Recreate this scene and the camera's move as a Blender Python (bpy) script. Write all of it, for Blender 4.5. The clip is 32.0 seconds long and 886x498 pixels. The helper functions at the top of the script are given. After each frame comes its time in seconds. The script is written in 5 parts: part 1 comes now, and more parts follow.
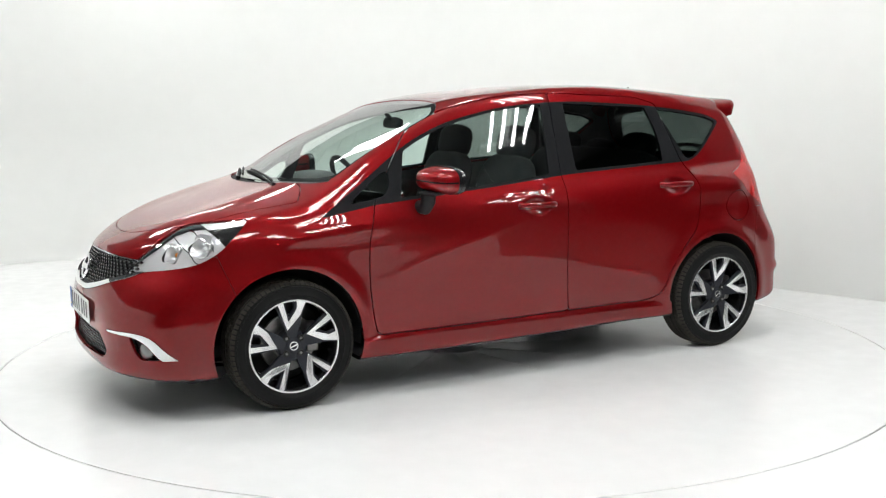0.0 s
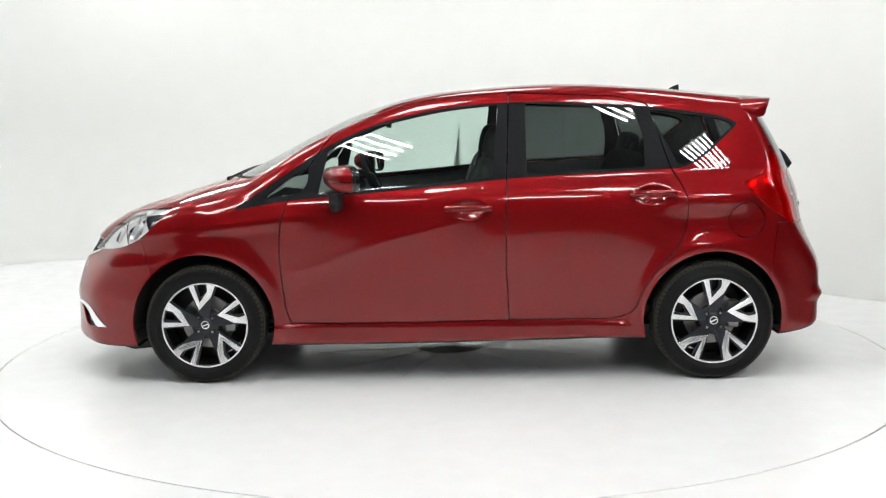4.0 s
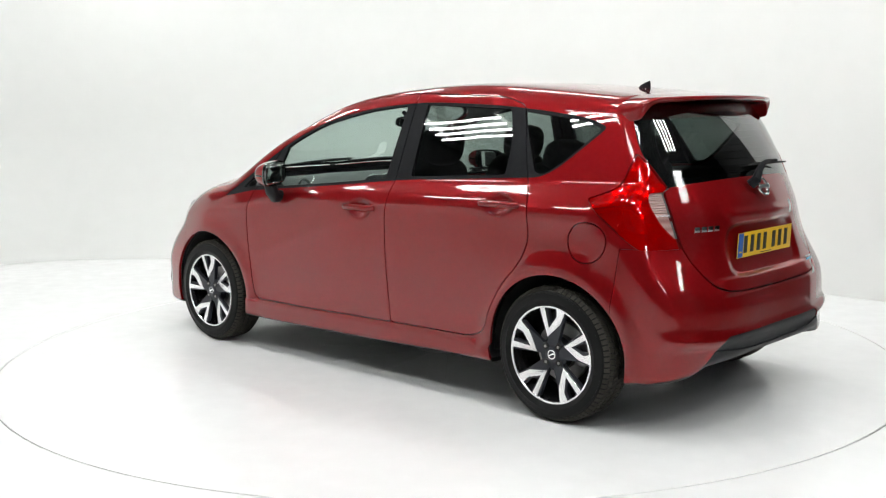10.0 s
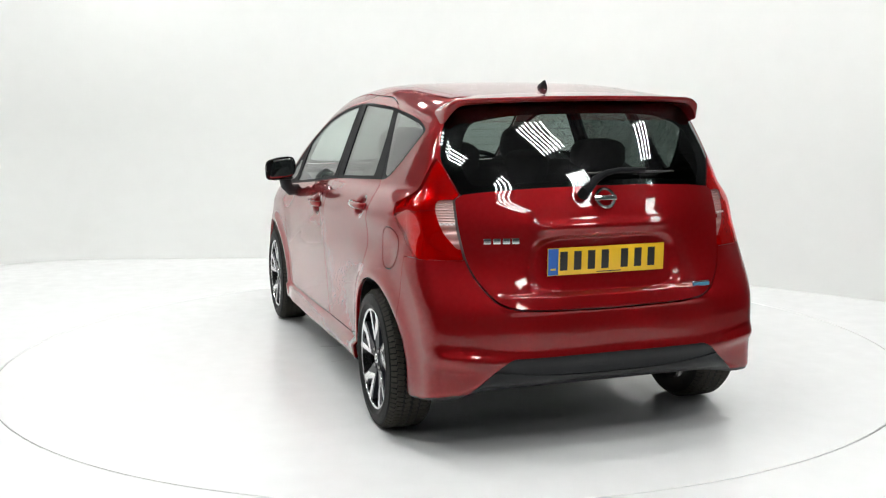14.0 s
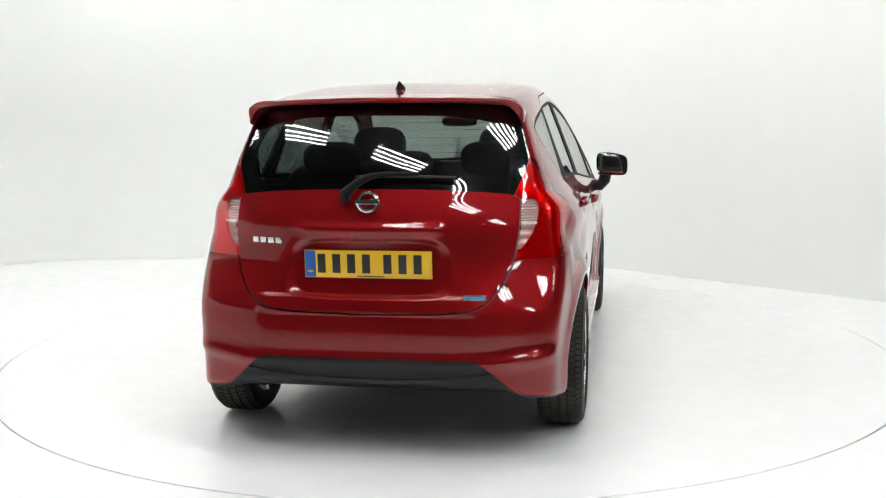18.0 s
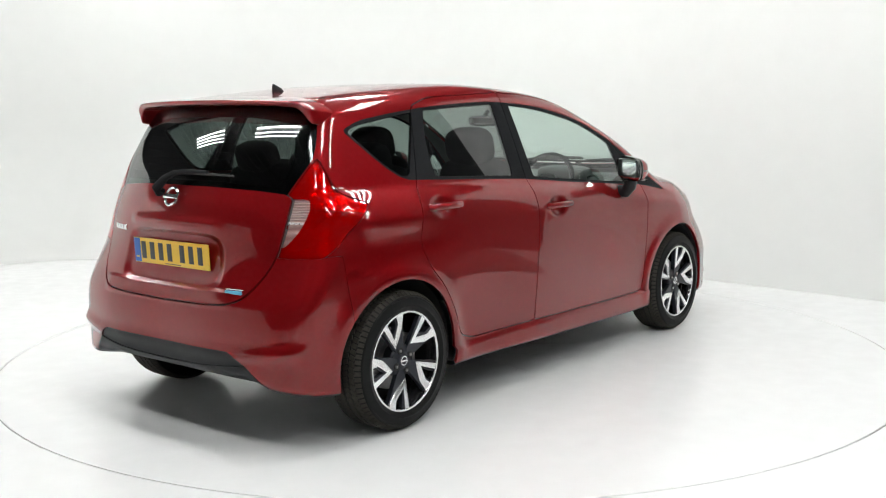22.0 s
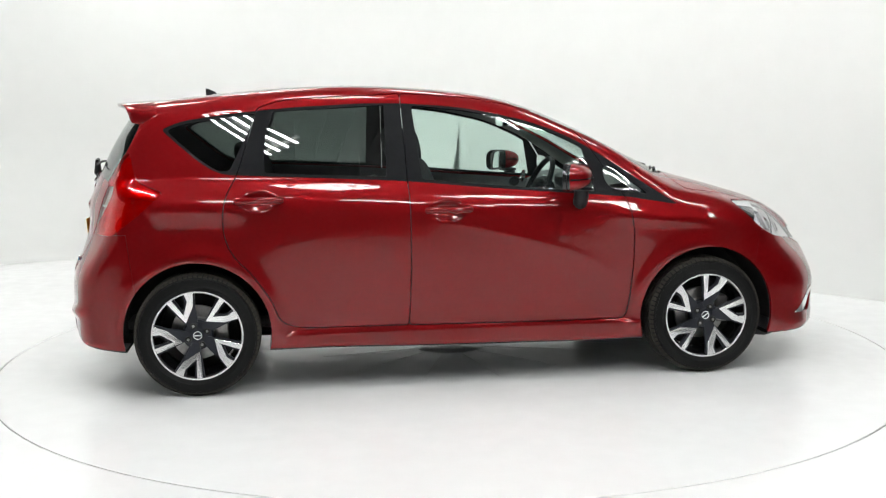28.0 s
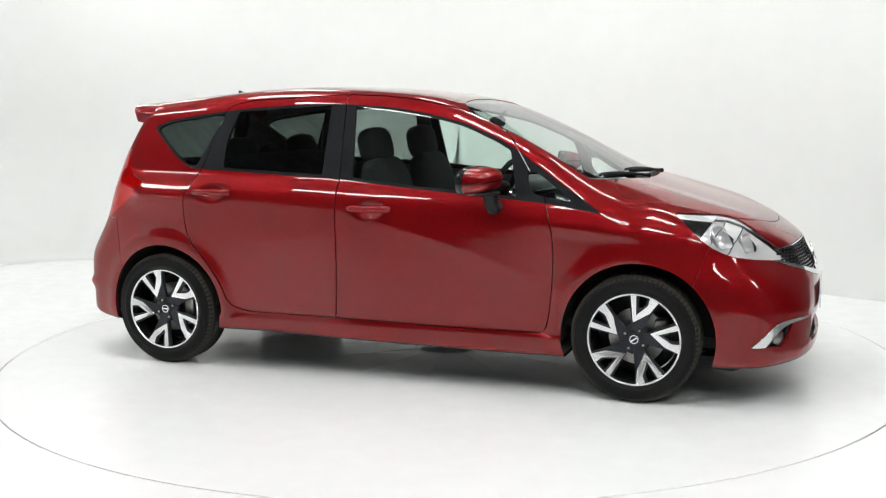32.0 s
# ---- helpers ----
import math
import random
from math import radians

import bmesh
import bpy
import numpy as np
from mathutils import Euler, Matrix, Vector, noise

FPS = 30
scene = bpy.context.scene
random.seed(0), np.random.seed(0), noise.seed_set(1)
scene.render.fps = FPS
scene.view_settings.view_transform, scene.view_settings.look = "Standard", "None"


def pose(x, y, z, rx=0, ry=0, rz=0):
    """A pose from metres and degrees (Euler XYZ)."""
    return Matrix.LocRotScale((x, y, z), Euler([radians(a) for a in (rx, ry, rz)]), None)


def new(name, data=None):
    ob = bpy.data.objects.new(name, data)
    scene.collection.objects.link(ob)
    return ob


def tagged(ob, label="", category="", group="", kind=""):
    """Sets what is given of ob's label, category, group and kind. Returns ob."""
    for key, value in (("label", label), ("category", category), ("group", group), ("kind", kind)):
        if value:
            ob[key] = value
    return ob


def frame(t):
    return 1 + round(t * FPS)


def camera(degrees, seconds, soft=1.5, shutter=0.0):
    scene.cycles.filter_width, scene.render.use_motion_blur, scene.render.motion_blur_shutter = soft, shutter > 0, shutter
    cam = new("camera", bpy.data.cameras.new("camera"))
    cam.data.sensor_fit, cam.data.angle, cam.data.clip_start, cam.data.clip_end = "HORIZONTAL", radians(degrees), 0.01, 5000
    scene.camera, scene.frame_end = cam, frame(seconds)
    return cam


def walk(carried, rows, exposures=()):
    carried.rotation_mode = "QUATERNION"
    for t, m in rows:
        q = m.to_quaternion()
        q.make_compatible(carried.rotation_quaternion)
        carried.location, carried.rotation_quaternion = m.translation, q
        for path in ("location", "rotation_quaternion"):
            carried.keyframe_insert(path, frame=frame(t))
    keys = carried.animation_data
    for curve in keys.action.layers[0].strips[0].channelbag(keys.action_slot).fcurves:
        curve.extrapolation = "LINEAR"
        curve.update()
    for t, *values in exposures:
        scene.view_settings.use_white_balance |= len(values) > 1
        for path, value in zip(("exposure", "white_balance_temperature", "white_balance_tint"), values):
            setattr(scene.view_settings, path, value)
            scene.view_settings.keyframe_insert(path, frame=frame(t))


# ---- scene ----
# ---- camera: it stands still while the turntable turns the car ----
cam = camera(46.04, 32.0, soft=1.2)
EYE = (0.0, -6.021, 1.392)
CAM_POSE = pose(*EYE, 90 - 7.685, 0, 0.2154) @ pose(0, 0, 0, 0, 0, -0.605)
walk(cam, [(0.0, CAM_POSE), (32.0, CAM_POSE)], exposures=[(0.0, 0.0), (32.0, 0.0)])

# ---- world: a closed studio, no daylight ----
world = bpy.data.worlds.new("studio_world")
scene.world = world
world.use_nodes = True
world.node_tree.nodes["Background"].inputs[0].default_value = (0.8, 0.85, 0.85, 1)
world.node_tree.nodes["Background"].inputs[1].default_value = 0.02
TUBE_POWER = 51.5


# ---- materials ----
def material(name, base=(0.8, 0.8, 0.8), rough=0.5, metal=0.0, coat=0.0, grain=0.0, scale=40.0, bump=0.0, spread=0.0, emit=0.0, spec=0.5):
    """A principled material with colour mottling (grain), roughness variation (spread) and fine relief (bump)."""
    m = bpy.data.materials.new(name)
    m.use_nodes = True
    nt = m.node_tree
    b = nt.nodes["Principled BSDF"]
    b.inputs["Base Color"].default_value = (*base, 1)
    b.inputs["Roughness"].default_value = rough
    b.inputs["Metallic"].default_value = metal
    b.inputs["Coat Weight"].default_value = coat
    b.inputs["Coat Roughness"].default_value = 0.015
    b.inputs["Coat IOR"].default_value = 1.5
    b.inputs["Specular IOR Level"].default_value = spec
    if emit:
        b.inputs["Emission Color"].default_value = (*base, 1)
        b.inputs["Emission Strength"].default_value = emit
    if grain or bump or spread:
        tc = nt.nodes.new("ShaderNodeTexCoord")
        n1 = nt.nodes.new("ShaderNodeTexNoise")
        n1.inputs["Scale"].default_value, n1.inputs["Detail"].default_value = scale, 6
        nt.links.new(tc.outputs["Object"], n1.inputs["Vector"])
        n2 = nt.nodes.new("ShaderNodeTexNoise")
        n2.inputs["Scale"].default_value, n2.inputs["Detail"].default_value = scale / 14, 4
        nt.links.new(tc.outputs["Object"], n2.inputs["Vector"])
        both = nt.nodes.new("ShaderNodeMath")
        both.operation = "ADD"
        nt.links.new(n1.outputs["Fac"], both.inputs[0])
        nt.links.new(n2.outputs["Fac"], both.inputs[1])
        if grain:
            r = nt.nodes.new("ShaderNodeMapRange")
            r.inputs[1].default_value, r.inputs[2].default_value = 0.6, 1.4
            r.inputs[3].default_value, r.inputs[4].default_value = 1 - grain, 1 + grain
            nt.links.new(both.outputs[0], r.inputs[0])
            mix = nt.nodes.new("ShaderNodeVectorMath")
            mix.operation = "SCALE"
            mix.inputs[0].default_value = base
            nt.links.new(r.outputs[0], mix.inputs["Scale"])
            nt.links.new(mix.outputs[0], b.inputs["Base Color"])
        if spread:
            r = nt.nodes.new("ShaderNodeMapRange")
            r.inputs[1].default_value, r.inputs[2].default_value = 0.6, 1.4
            r.inputs[3].default_value, r.inputs[4].default_value = max(0, rough - spread), min(1, rough + spread)
            nt.links.new(both.outputs[0], r.inputs[0])
            nt.links.new(r.outputs[0], b.inputs["Roughness"])
        if bump:
            bp = nt.nodes.new("ShaderNodeBump")
            bp.inputs["Strength"].default_value, bp.inputs["Distance"].default_value = 1.0, bump
            nt.links.new(n1.outputs["Fac"], bp.inputs["Height"])
            nt.links.new(bp.outputs[0], b.inputs["Normal"])
    return m


def glazing(name, tint, gloss=1.5, rough=0.0):
    """Thin glass: what lies behind shows through the tint, and the surface mirrors by Fresnel."""
    m = bpy.data.materials.new(name)
    m.use_nodes = True
    nt = m.node_tree
    nt.nodes.clear()
    out = nt.nodes.new("ShaderNodeOutputMaterial")
    t = nt.nodes.new("ShaderNodeBsdfTransparent")
    t.inputs[0].default_value = (*tint, 1)
    g = nt.nodes.new("ShaderNodeBsdfGlossy")
    g.inputs["Roughness"].default_value = rough
    lw = nt.nodes.new("ShaderNodeLayerWeight")
    lw.inputs[0].default_value = 0.5
    power = nt.nodes.new("ShaderNodeMath")
    power.operation, power.inputs[1].default_value = "POWER", 3.8
    nt.links.new(lw.outputs["Facing"], power.inputs[0])
    f = nt.nodes.new("ShaderNodeMapRange")
    f.inputs[3].default_value, f.inputs[4].default_value = ((gloss - 1) / (gloss + 1)) ** 2 * 1.9, 1.0
    nt.links.new(power.outputs[0], f.inputs[0])
    mix = nt.nodes.new("ShaderNodeMixShader")
    nt.links.new(f.outputs[0], mix.inputs[0])
    nt.links.new(t.outputs[0], mix.inputs[1])
    nt.links.new(g.outputs[0], mix.inputs[2])
    nt.links.new(mix.outputs[0], out.inputs[0])
    return m



def ribbed(name, light, dark, scale):
    """A moulded lamp reflector with level ribs; the shade in the grooves is put into the colour."""
    m = material(name, light, rough=0.25, metal=0.25, coat=0.6)
    nt = m.node_tree
    b = nt.nodes["Principled BSDF"]
    tc = nt.nodes.new("ShaderNodeTexCoord")
    w = nt.nodes.new("ShaderNodeTexWave")
    w.bands_direction = "Z"
    w.inputs["Scale"].default_value, w.inputs["Distortion"].default_value = scale, 0.4
    nt.links.new(tc.outputs["Object"], w.inputs["Vector"])
    mix = nt.nodes.new("ShaderNodeMix")
    mix.data_type = "RGBA"
    mix.inputs[6].default_value, mix.inputs[7].default_value = (*dark, 1), (*light, 1)
    nt.links.new(w.outputs["Fac"], mix.inputs[0])
    nt.links.new(mix.outputs[2], b.inputs["Base Color"])
    bp = nt.nodes.new("ShaderNodeBump")
    bp.inputs["Distance"].default_value = 0.004
    nt.links.new(w.outputs["Fac"], bp.inputs["Height"])
    nt.links.new(bp.outputs[0], b.inputs["Normal"])
    return m


RED = material("red_metallic_paint", (0.208, 0.0037, 0.0054), rough=0.40, metal=0.45, coat=1.0, grain=0.08, scale=900.0, spec=0.02)
GLOSS_BLACK = material("gloss_black_trim", (0.012, 0.012, 0.013), rough=0.12, coat=0.6)
SATIN_BLACK = material("satin_black_trim", (0.010, 0.0105, 0.012), rough=0.60, spec=0.10, grain=0.15, scale=60)
GRAIN_BLACK = material("grained_black_plastic", (0.011, 0.0115, 0.013), rough=0.5, spec=0.3, grain=0.2, scale=300, bump=0.0004)
TREAD = material("dusty_tyre_tread", (0.042, 0.039, 0.033), rough=0.8, spec=0.15, grain=0.3, scale=90)
RUBBER = material("tyre_rubber", (0.006, 0.006, 0.006), rough=0.55, spec=0.2, grain=0.25, scale=60, spread=0.1)
# near-black: wiper rubber and heater lines, also sheets and discs standing in for shade
SEAL_AND_SHADE = material("rubber_seal_and_shade", (0.008, 0.008, 0.008), rough=0.6)
CHROME = material("chrome", (0.85, 0.86, 0.87), rough=0.06, metal=1.0)
MACHINED = material("machined_alloy", (0.86, 0.86, 0.87), rough=0.24, metal=0.75, grain=0.05, scale=400)
RIM_DARK = material("dark_grey_alloy_paint", (0.018, 0.020, 0.027), rough=0.38, metal=0.1, spec=0.3, coat=0.12, grain=0.1, scale=200)
STEEL = material("worn_steel", (0.35, 0.34, 0.33), rough=0.4, metal=1.0, grain=0.3, scale=50, spread=0.15)
UNDER = material("underbody_black", (0.012, 0.012, 0.012), rough=0.8, grain=0.4, scale=20)
FABRIC = material("dark_seat_fabric", (0.020, 0.021, 0.023), rough=0.95, grain=0.3, scale=250, bump=0.0008)
DASH = material("dark_dashboard_plastic", (0.13, 0.13, 0.132), rough=0.6, grain=0.2, scale=200, bump=0.0004)
LINING = material("pale_grey_headlining", (0.42, 0.42, 0.40), rough=0.95, grain=0.08, scale=120)
CLEAR = glazing("clear_green_glass", (0.80, 0.90, 0.86))
PRIVACY = glazing("privacy_glass", (0.25, 0.29, 0.275))
SCREEN = glazing("windscreen_glass", (0.82, 0.91, 0.87))
LENS = glazing("clear_lamp_lens", (0.97, 0.97, 0.97), 1.45)
RED_LENS = glazing("red_lamp_lens", (0.92, 0.03, 0.03), 1.5)
WHITE_CORE = ribbed("pale_lamp_reflector", (0.74, 0.58, 0.55), (0.58, 0.42, 0.40), 30.0)
PINK_CORE = ribbed("pink_lamp_reflector", (0.64, 0.44, 0.41), (0.50, 0.28, 0.26), 9.0)


def faceted(name, base, scale, strength=0.5):
    """Bright plated plastic, moulded in flat facets."""
    m = material(name, base, rough=0.16, metal=0.45, coat=0.6)
    nt = m.node_tree
    tc = nt.nodes.new("ShaderNodeTexCoord")
    cells = nt.nodes.new("ShaderNodeTexVoronoi")
    cells.feature = "F1"
    cells.inputs["Scale"].default_value, cells.inputs["Randomness"].default_value = scale, 0.8
    nt.links.new(tc.outputs["Object"], cells.inputs["Vector"])
    bp = nt.nodes.new("ShaderNodeBump")
    bp.inputs["Strength"].default_value, bp.inputs["Distance"].default_value = strength, 0.3 / scale
    nt.links.new(cells.outputs["Distance"], bp.inputs["Height"])
    nt.links.new(bp.outputs[0], nt.nodes["Principled BSDF"].inputs["Normal"])
    return m


RED_CORE = faceted("red_lamp_reflector", (0.62, 0.012, 0.016), 22.0, 0.22)
PLATED = faceted("faceted_lamp_reflector", (0.93, 0.94, 0.95), 26.0)
SILVER = material("lamp_reflector", (0.95, 0.96, 0.97), rough=0.22, metal=0.15, coat=0.9)
YELLOW = material("yellow_plate", (0.78, 0.47, 0.015), rough=0.35, coat=0.3, grain=0.04, scale=200)
WHITE_PLATE = material("white_plate", (0.8, 0.8, 0.78), rough=0.35, coat=0.3)
BLUE = material("plate_blue", (0.02, 0.11, 0.42), rough=0.35)
INK = material("plate_black", (0.012, 0.012, 0.012), rough=0.4)
BADGE_BLUE = material("badge_blue", (0.10, 0.32, 0.52), rough=0.2, metal=0.3, coat=0.5)
WHITE_WALL = material("white_painted_wall", (0.745, 0.75, 0.735), rough=0.75, grain=0.02, scale=6)
WHITE_FLOOR = material("white_glossy_floor", (0.92, 0.925, 0.925), rough=0.19, grain=0.025, scale=8, spread=0.06)
HALL_GREY = material("dark_hall_paint", (0.06, 0.06, 0.062), rough=0.9, grain=0.1, scale=4)
TUBE = material("fluorescent_tube", (0.985, 1.0, 0.985), emit=TUBE_POWER)
FIXTURE = material("white_enamel", (0.75, 0.75, 0.75), rough=0.4)
PILLAR = material("grey_pillar_trim", (0.24, 0.24, 0.23), rough=0.8, grain=0.1, scale=150)
SEAM = material("dark_joint", (0.26, 0.26, 0.25), rough=0.8)
FAINT = material("faint_floor_seam", (0.55, 0.55, 0.54), rough=0.5)
AMBER = material("amber_bulb", (0.8, 0.28, 0.05), rough=0.3)
MIRROR = material("mirror_glass", (0.9, 0.92, 0.92), rough=0.01, metal=1.0)


# ---- building helpers ----
def spline(points):
    """A smooth curve through (x, y) points: natural cubic, straight on past the ends."""
    p = np.array(sorted(points), float)
    x, y = p[:, 0], p[:, 1]
    n, h = len(x), np.diff(x)
    a, r = np.eye(n), np.zeros(n)
    for i in range(1, n - 1):
        a[i, i - 1 : i + 2] = h[i - 1], 2 * (h[i - 1] + h[i]), h[i]
        r[i] = 6 * ((y[i + 1] - y[i]) / h[i] - (y[i] - y[i - 1]) / h[i - 1])
    k = np.linalg.solve(a, r)

    def value(q):
        q = np.asarray(q, float)
        c = np.clip(q, x[0], x[-1])
        i = np.clip(np.searchsorted(x, c) - 1, 0, n - 2)
        d, u, v = h[i], x[i + 1] - c, c - x[i]
        out = (k[i] * u**3 + k[i + 1] * v**3) / (6 * d) + (y[i] / d - k[i] * d / 6) * u + (y[i + 1] / d - k[i + 1] * d / 6) * v
        lo = (y[1] - y[0]) / h[0] - h[0] * (2 * k[0] + k[1]) / 6
        hi = (y[-1] - y[-2]) / h[-1] + h[-1] * (2 * k[-1] + k[-2]) / 6
        return out + np.where(q < x[0], (q - x[0]) * lo, 0) + np.where(q > x[-1], (q - x[-1]) * hi, 0)

    return value


def step(a, b, v):
    t = np.clip((v - a) / (b - a), 0, 1)
    return t * t * (3 - 2 * t)


def smax(a, b, k):
    h = np.clip(0.5 + 0.5 * (a - b) / k, 0, 1)
    return b + (a - b) * h + k * h * (1 - h)


def rounded(points, r=0.0):
    """A closed outline with its corners filleted; a point may carry its own radius as a third number."""
    p = [np.array(q[:2], float) for q in points]
    rad = [q[2] if len(q) > 2 else r for q in points]
    out = []
    for i in range(len(p)):
        a, b, c = p[i - 1], p[i], p[(i + 1) % len(p)]
        la, lc = np.linalg.norm(a - b), np.linalg.norm(c - b)
        d = min(rad[i], 0.48 * la, 0.48 * lc)
        if d < 1e-5:
            out.append(b)
            continue
        s, e = b + (a - b) * d / la, b + (c - b) * d / lc
        for t in np.linspace(0, 1, 8):
            out.append((1 - t) ** 2 * s + 2 * t * (1 - t) * b + t * t * e)
    return np.array(out)


def inside(outline, u, v):
    """Signed distance to a closed outline: negative inside."""
    far = np.full(len(u), 9.0)
    lo, hi = outline.min(0) - 0.06, outline.max(0) + 0.06
    near = (u > lo[0]) & (u < hi[0]) & (v > lo[1]) & (v < hi[1])
    if not near.any():
        return far
    q = np.stack([u[near], v[near]], -1)
    d = np.full(len(q), 9.0)
    wn = np.zeros(len(q), int)
    for a, b in zip(outline, np.roll(outline, -1, 0)):
        e, w = b - a, q - a
        t = np.clip((w @ e) / max(e @ e, 1e-12), 0, 1)
        d = np.minimum(d, ((w - t[:, None] * e) ** 2).sum(-1))
        cr = e[0] * w[:, 1] - e[1] * w[:, 0]
        wn += ((a[1] <= q[:, 1]) & (b[1] > q[:, 1]) & (cr > 0)).astype(int) - ((a[1] > q[:, 1]) & (b[1] <= q[:, 1]) & (cr < 0)).astype(int)
    far[near] = np.sqrt(d) * np.where(wn != 0, -1, 1)
    return far


class Sheet:
    """Triangles with their own normals: v, n (points, normals) and t (triangles)."""

    def __init__(self, v, n, t):
        self.v, self.n, self.t = v, n, t

    def keep(self, f):
        """The part on which f is negative, cut along its zero line."""
        ins = f < 0
        code = ins[self.t].sum(1)
        whole = self.t[code == 3]
        new_t, ev = [whole], []
        base = len(self.v)
        edges = {}
        for want in (1, 2):
            tri = self.t[code == want]
            if not len(tri):
                continue
            odd = ins[tri] if want == 1 else ~ins[tri]
            k = odd.argmax(1)
            r = np.arange(len(tri))
            a, b, c = tri[r, k], tri[r, (k + 1) % 3], tri[r, (k + 2) % 3]
            edges[want] = (a, b, c)
        pairs = [np.stack([np.minimum(a, q), np.maximum(a, q)], 1) for a, b, c in edges.values() for q in (b, c)]
        if pairs:
            allp = np.concatenate(pairs)
            uniq, inv = np.unique(allp, axis=0, return_inverse=True)
            inv = inv.ravel()
            fa, fb = f[uniq[:, 0]], f[uniq[:, 1]]
            w = (fa / (fa - fb))[:, None]
            nv = self.v[uniq[:, 0]] * (1 - w) + self.v[uniq[:, 1]] * w
            nn = self.n[uniq[:, 0]] * (1 - w) + self.n[uniq[:, 1]] * w
            nn /= np.linalg.norm(nn, axis=1, keepdims=True)
            v, n = np.concatenate([self.v, nv]), np.concatenate([self.n, nn])
            at = 0
            for want, (a, b, c) in edges.items():
                m = len(a)
                ab, ac = base + inv[at : at + m], base + inv[at + m : at + 2 * m]
                at += 2 * m
                if want == 1:
                    new_t.append(np.stack([a, ab, ac], 1))
                else:
                    new_t += [np.stack([ab, b, c], 1), np.stack([ab, c, ac], 1)]
        else:
            v, n = self.v, self.n
        t = np.concatenate(new_t)
        used, inv = np.unique(t, return_inverse=True)
        return Sheet(v[used], n[used], inv.reshape(-1, 3))

    def moved(self, d):
        """Pushed along its normals."""
        return Sheet(self.v + self.n * d, self.n, self.t)

    def flipped(self):
        s = np.array([1, -1, 1.0])
        return Sheet(self.v * s, self.n * s, self.t[:, ::-1])

    def plus(self, other):
        return Sheet(np.concatenate([self.v, other.v]), np.concatenate([self.n, other.n]), np.concatenate([self.t, other.t + len(self.v)]))

    def rim(self):
        """Directed boundary edges, without those on the car's middle plane."""
        e = np.concatenate([self.t[:, [0, 1]], self.t[:, [1, 2]], self.t[:, [2, 0]]])
        k = np.sort(e, 1)
        _, inv, cnt = np.unique(k, axis=0, return_inverse=True, return_counts=True)
        e = e[cnt[inv.ravel()] == 1]
        return e[~((np.abs(self.v[e[:, 0], 1]) < 1e-5) & (np.abs(self.v[e[:, 1], 1]) < 1e-5))]


def link(name, me, mat, parent, label=""):
    me.materials.append(mat)
    ob = new(name, me)
    ob.parent = parent
    if label:
        tagged(ob, label)
    return ob


def sheet_part(name, sh, mat, parent, label="", depth=0.016, lip=0.0012, back=False):
    """A panel from a sheet: its edge turns over a small round lip and runs inwards. back: closes the inner side too."""
    v, n, t = [sh.v], [sh.n], [sh.t]
    e = sh.rim()
    base = len(sh.v)
    if depth and len(e):
        a, b = sh.v[e[:, 0]], sh.v[e[:, 1]]
        na, nb = sh.n[e[:, 0]], sh.n[e[:, 1]]
        along = b - a
        out = np.cross(along, na)
        out /= np.linalg.norm(out, axis=1, keepdims=True) + 1e-9
        acc = np.zeros_like(sh.v)
        np.add.at(acc, e[:, 0], out)
        np.add.at(acc, e[:, 1], out)
        used, inv = np.unique(e, return_inverse=True)
        inv = inv.reshape(-1, 2)
        o = acc[used] / (np.linalg.norm(acc[used], axis=1, keepdims=True) + 1e-9)
        p, q = sh.v[used], sh.n[used]
        rows = [(p, q), (p - q * lip + o * lip * 0.5, o), (p - q * depth + o * lip * 0.5, o)]
        m = len(used)
        for k in range(2):
            i, j = base + k * m + inv[:, 0], base + k * m + inv[:, 1]
            t += [np.stack([j, i, i + m], 1), np.stack([j, i + m, j + m], 1)]
        v += [r[0] for r in rows]
        n += [r[1] for r in rows]
        base += 3 * m
    if back:
        t.append(sh.t[:, ::-1] + base)
        v.append(sh.v - sh.n * depth)
        n.append(-sh.n)
    v, n, t = np.concatenate(v), np.concatenate(n), np.concatenate(t)
    me = bpy.data.meshes.new(name)
    me.vertices.add(len(v))
    me.vertices.foreach_set("co", v.ravel())
    me.loops.add(3 * len(t))
    me.loops.foreach_set("vertex_index", t.ravel().astype(np.int32))
    me.polygons.add(len(t))
    me.polygons.foreach_set("loop_start", np.arange(0, 3 * len(t), 3, dtype=np.int32))
    me.polygons.foreach_set("use_smooth", np.ones(len(t), bool))
    me.update(calc_edges=True)
    me.normals_split_custom_set_from_vertices(n.tolist())
    return link(name, me, mat, parent, label)


def part(name, bm, mat, parent, label="", smooth=True):
    me = bpy.data.meshes.new(name)
    bm.normal_update()
    bm.to_mesh(me)
    bm.free()
    if smooth:
        for p in me.polygons:
            p.use_smooth = True
        me.set_sharp_from_angle(angle=radians(35))
    return link(name, me, mat, parent, label)


def box(bm, size, at=(0, 0, 0), turn=None, bevel=0.0):
    """A box of that size at a place, its edges rounded."""
    m = Matrix.Translation(at) @ (turn.to_4x4() if turn else Matrix()) @ Matrix.Diagonal((*size, 1))
    made = bmesh.ops.create_cube(bm, size=1.0, matrix=m)["verts"]
    if bevel:
        ed = list({e for v in made for e in v.link_edges})
        bmesh.ops.bevel(bm, geom=ed, offset=bevel, segments=3, affect="EDGES", profile=0.6)
    return bm


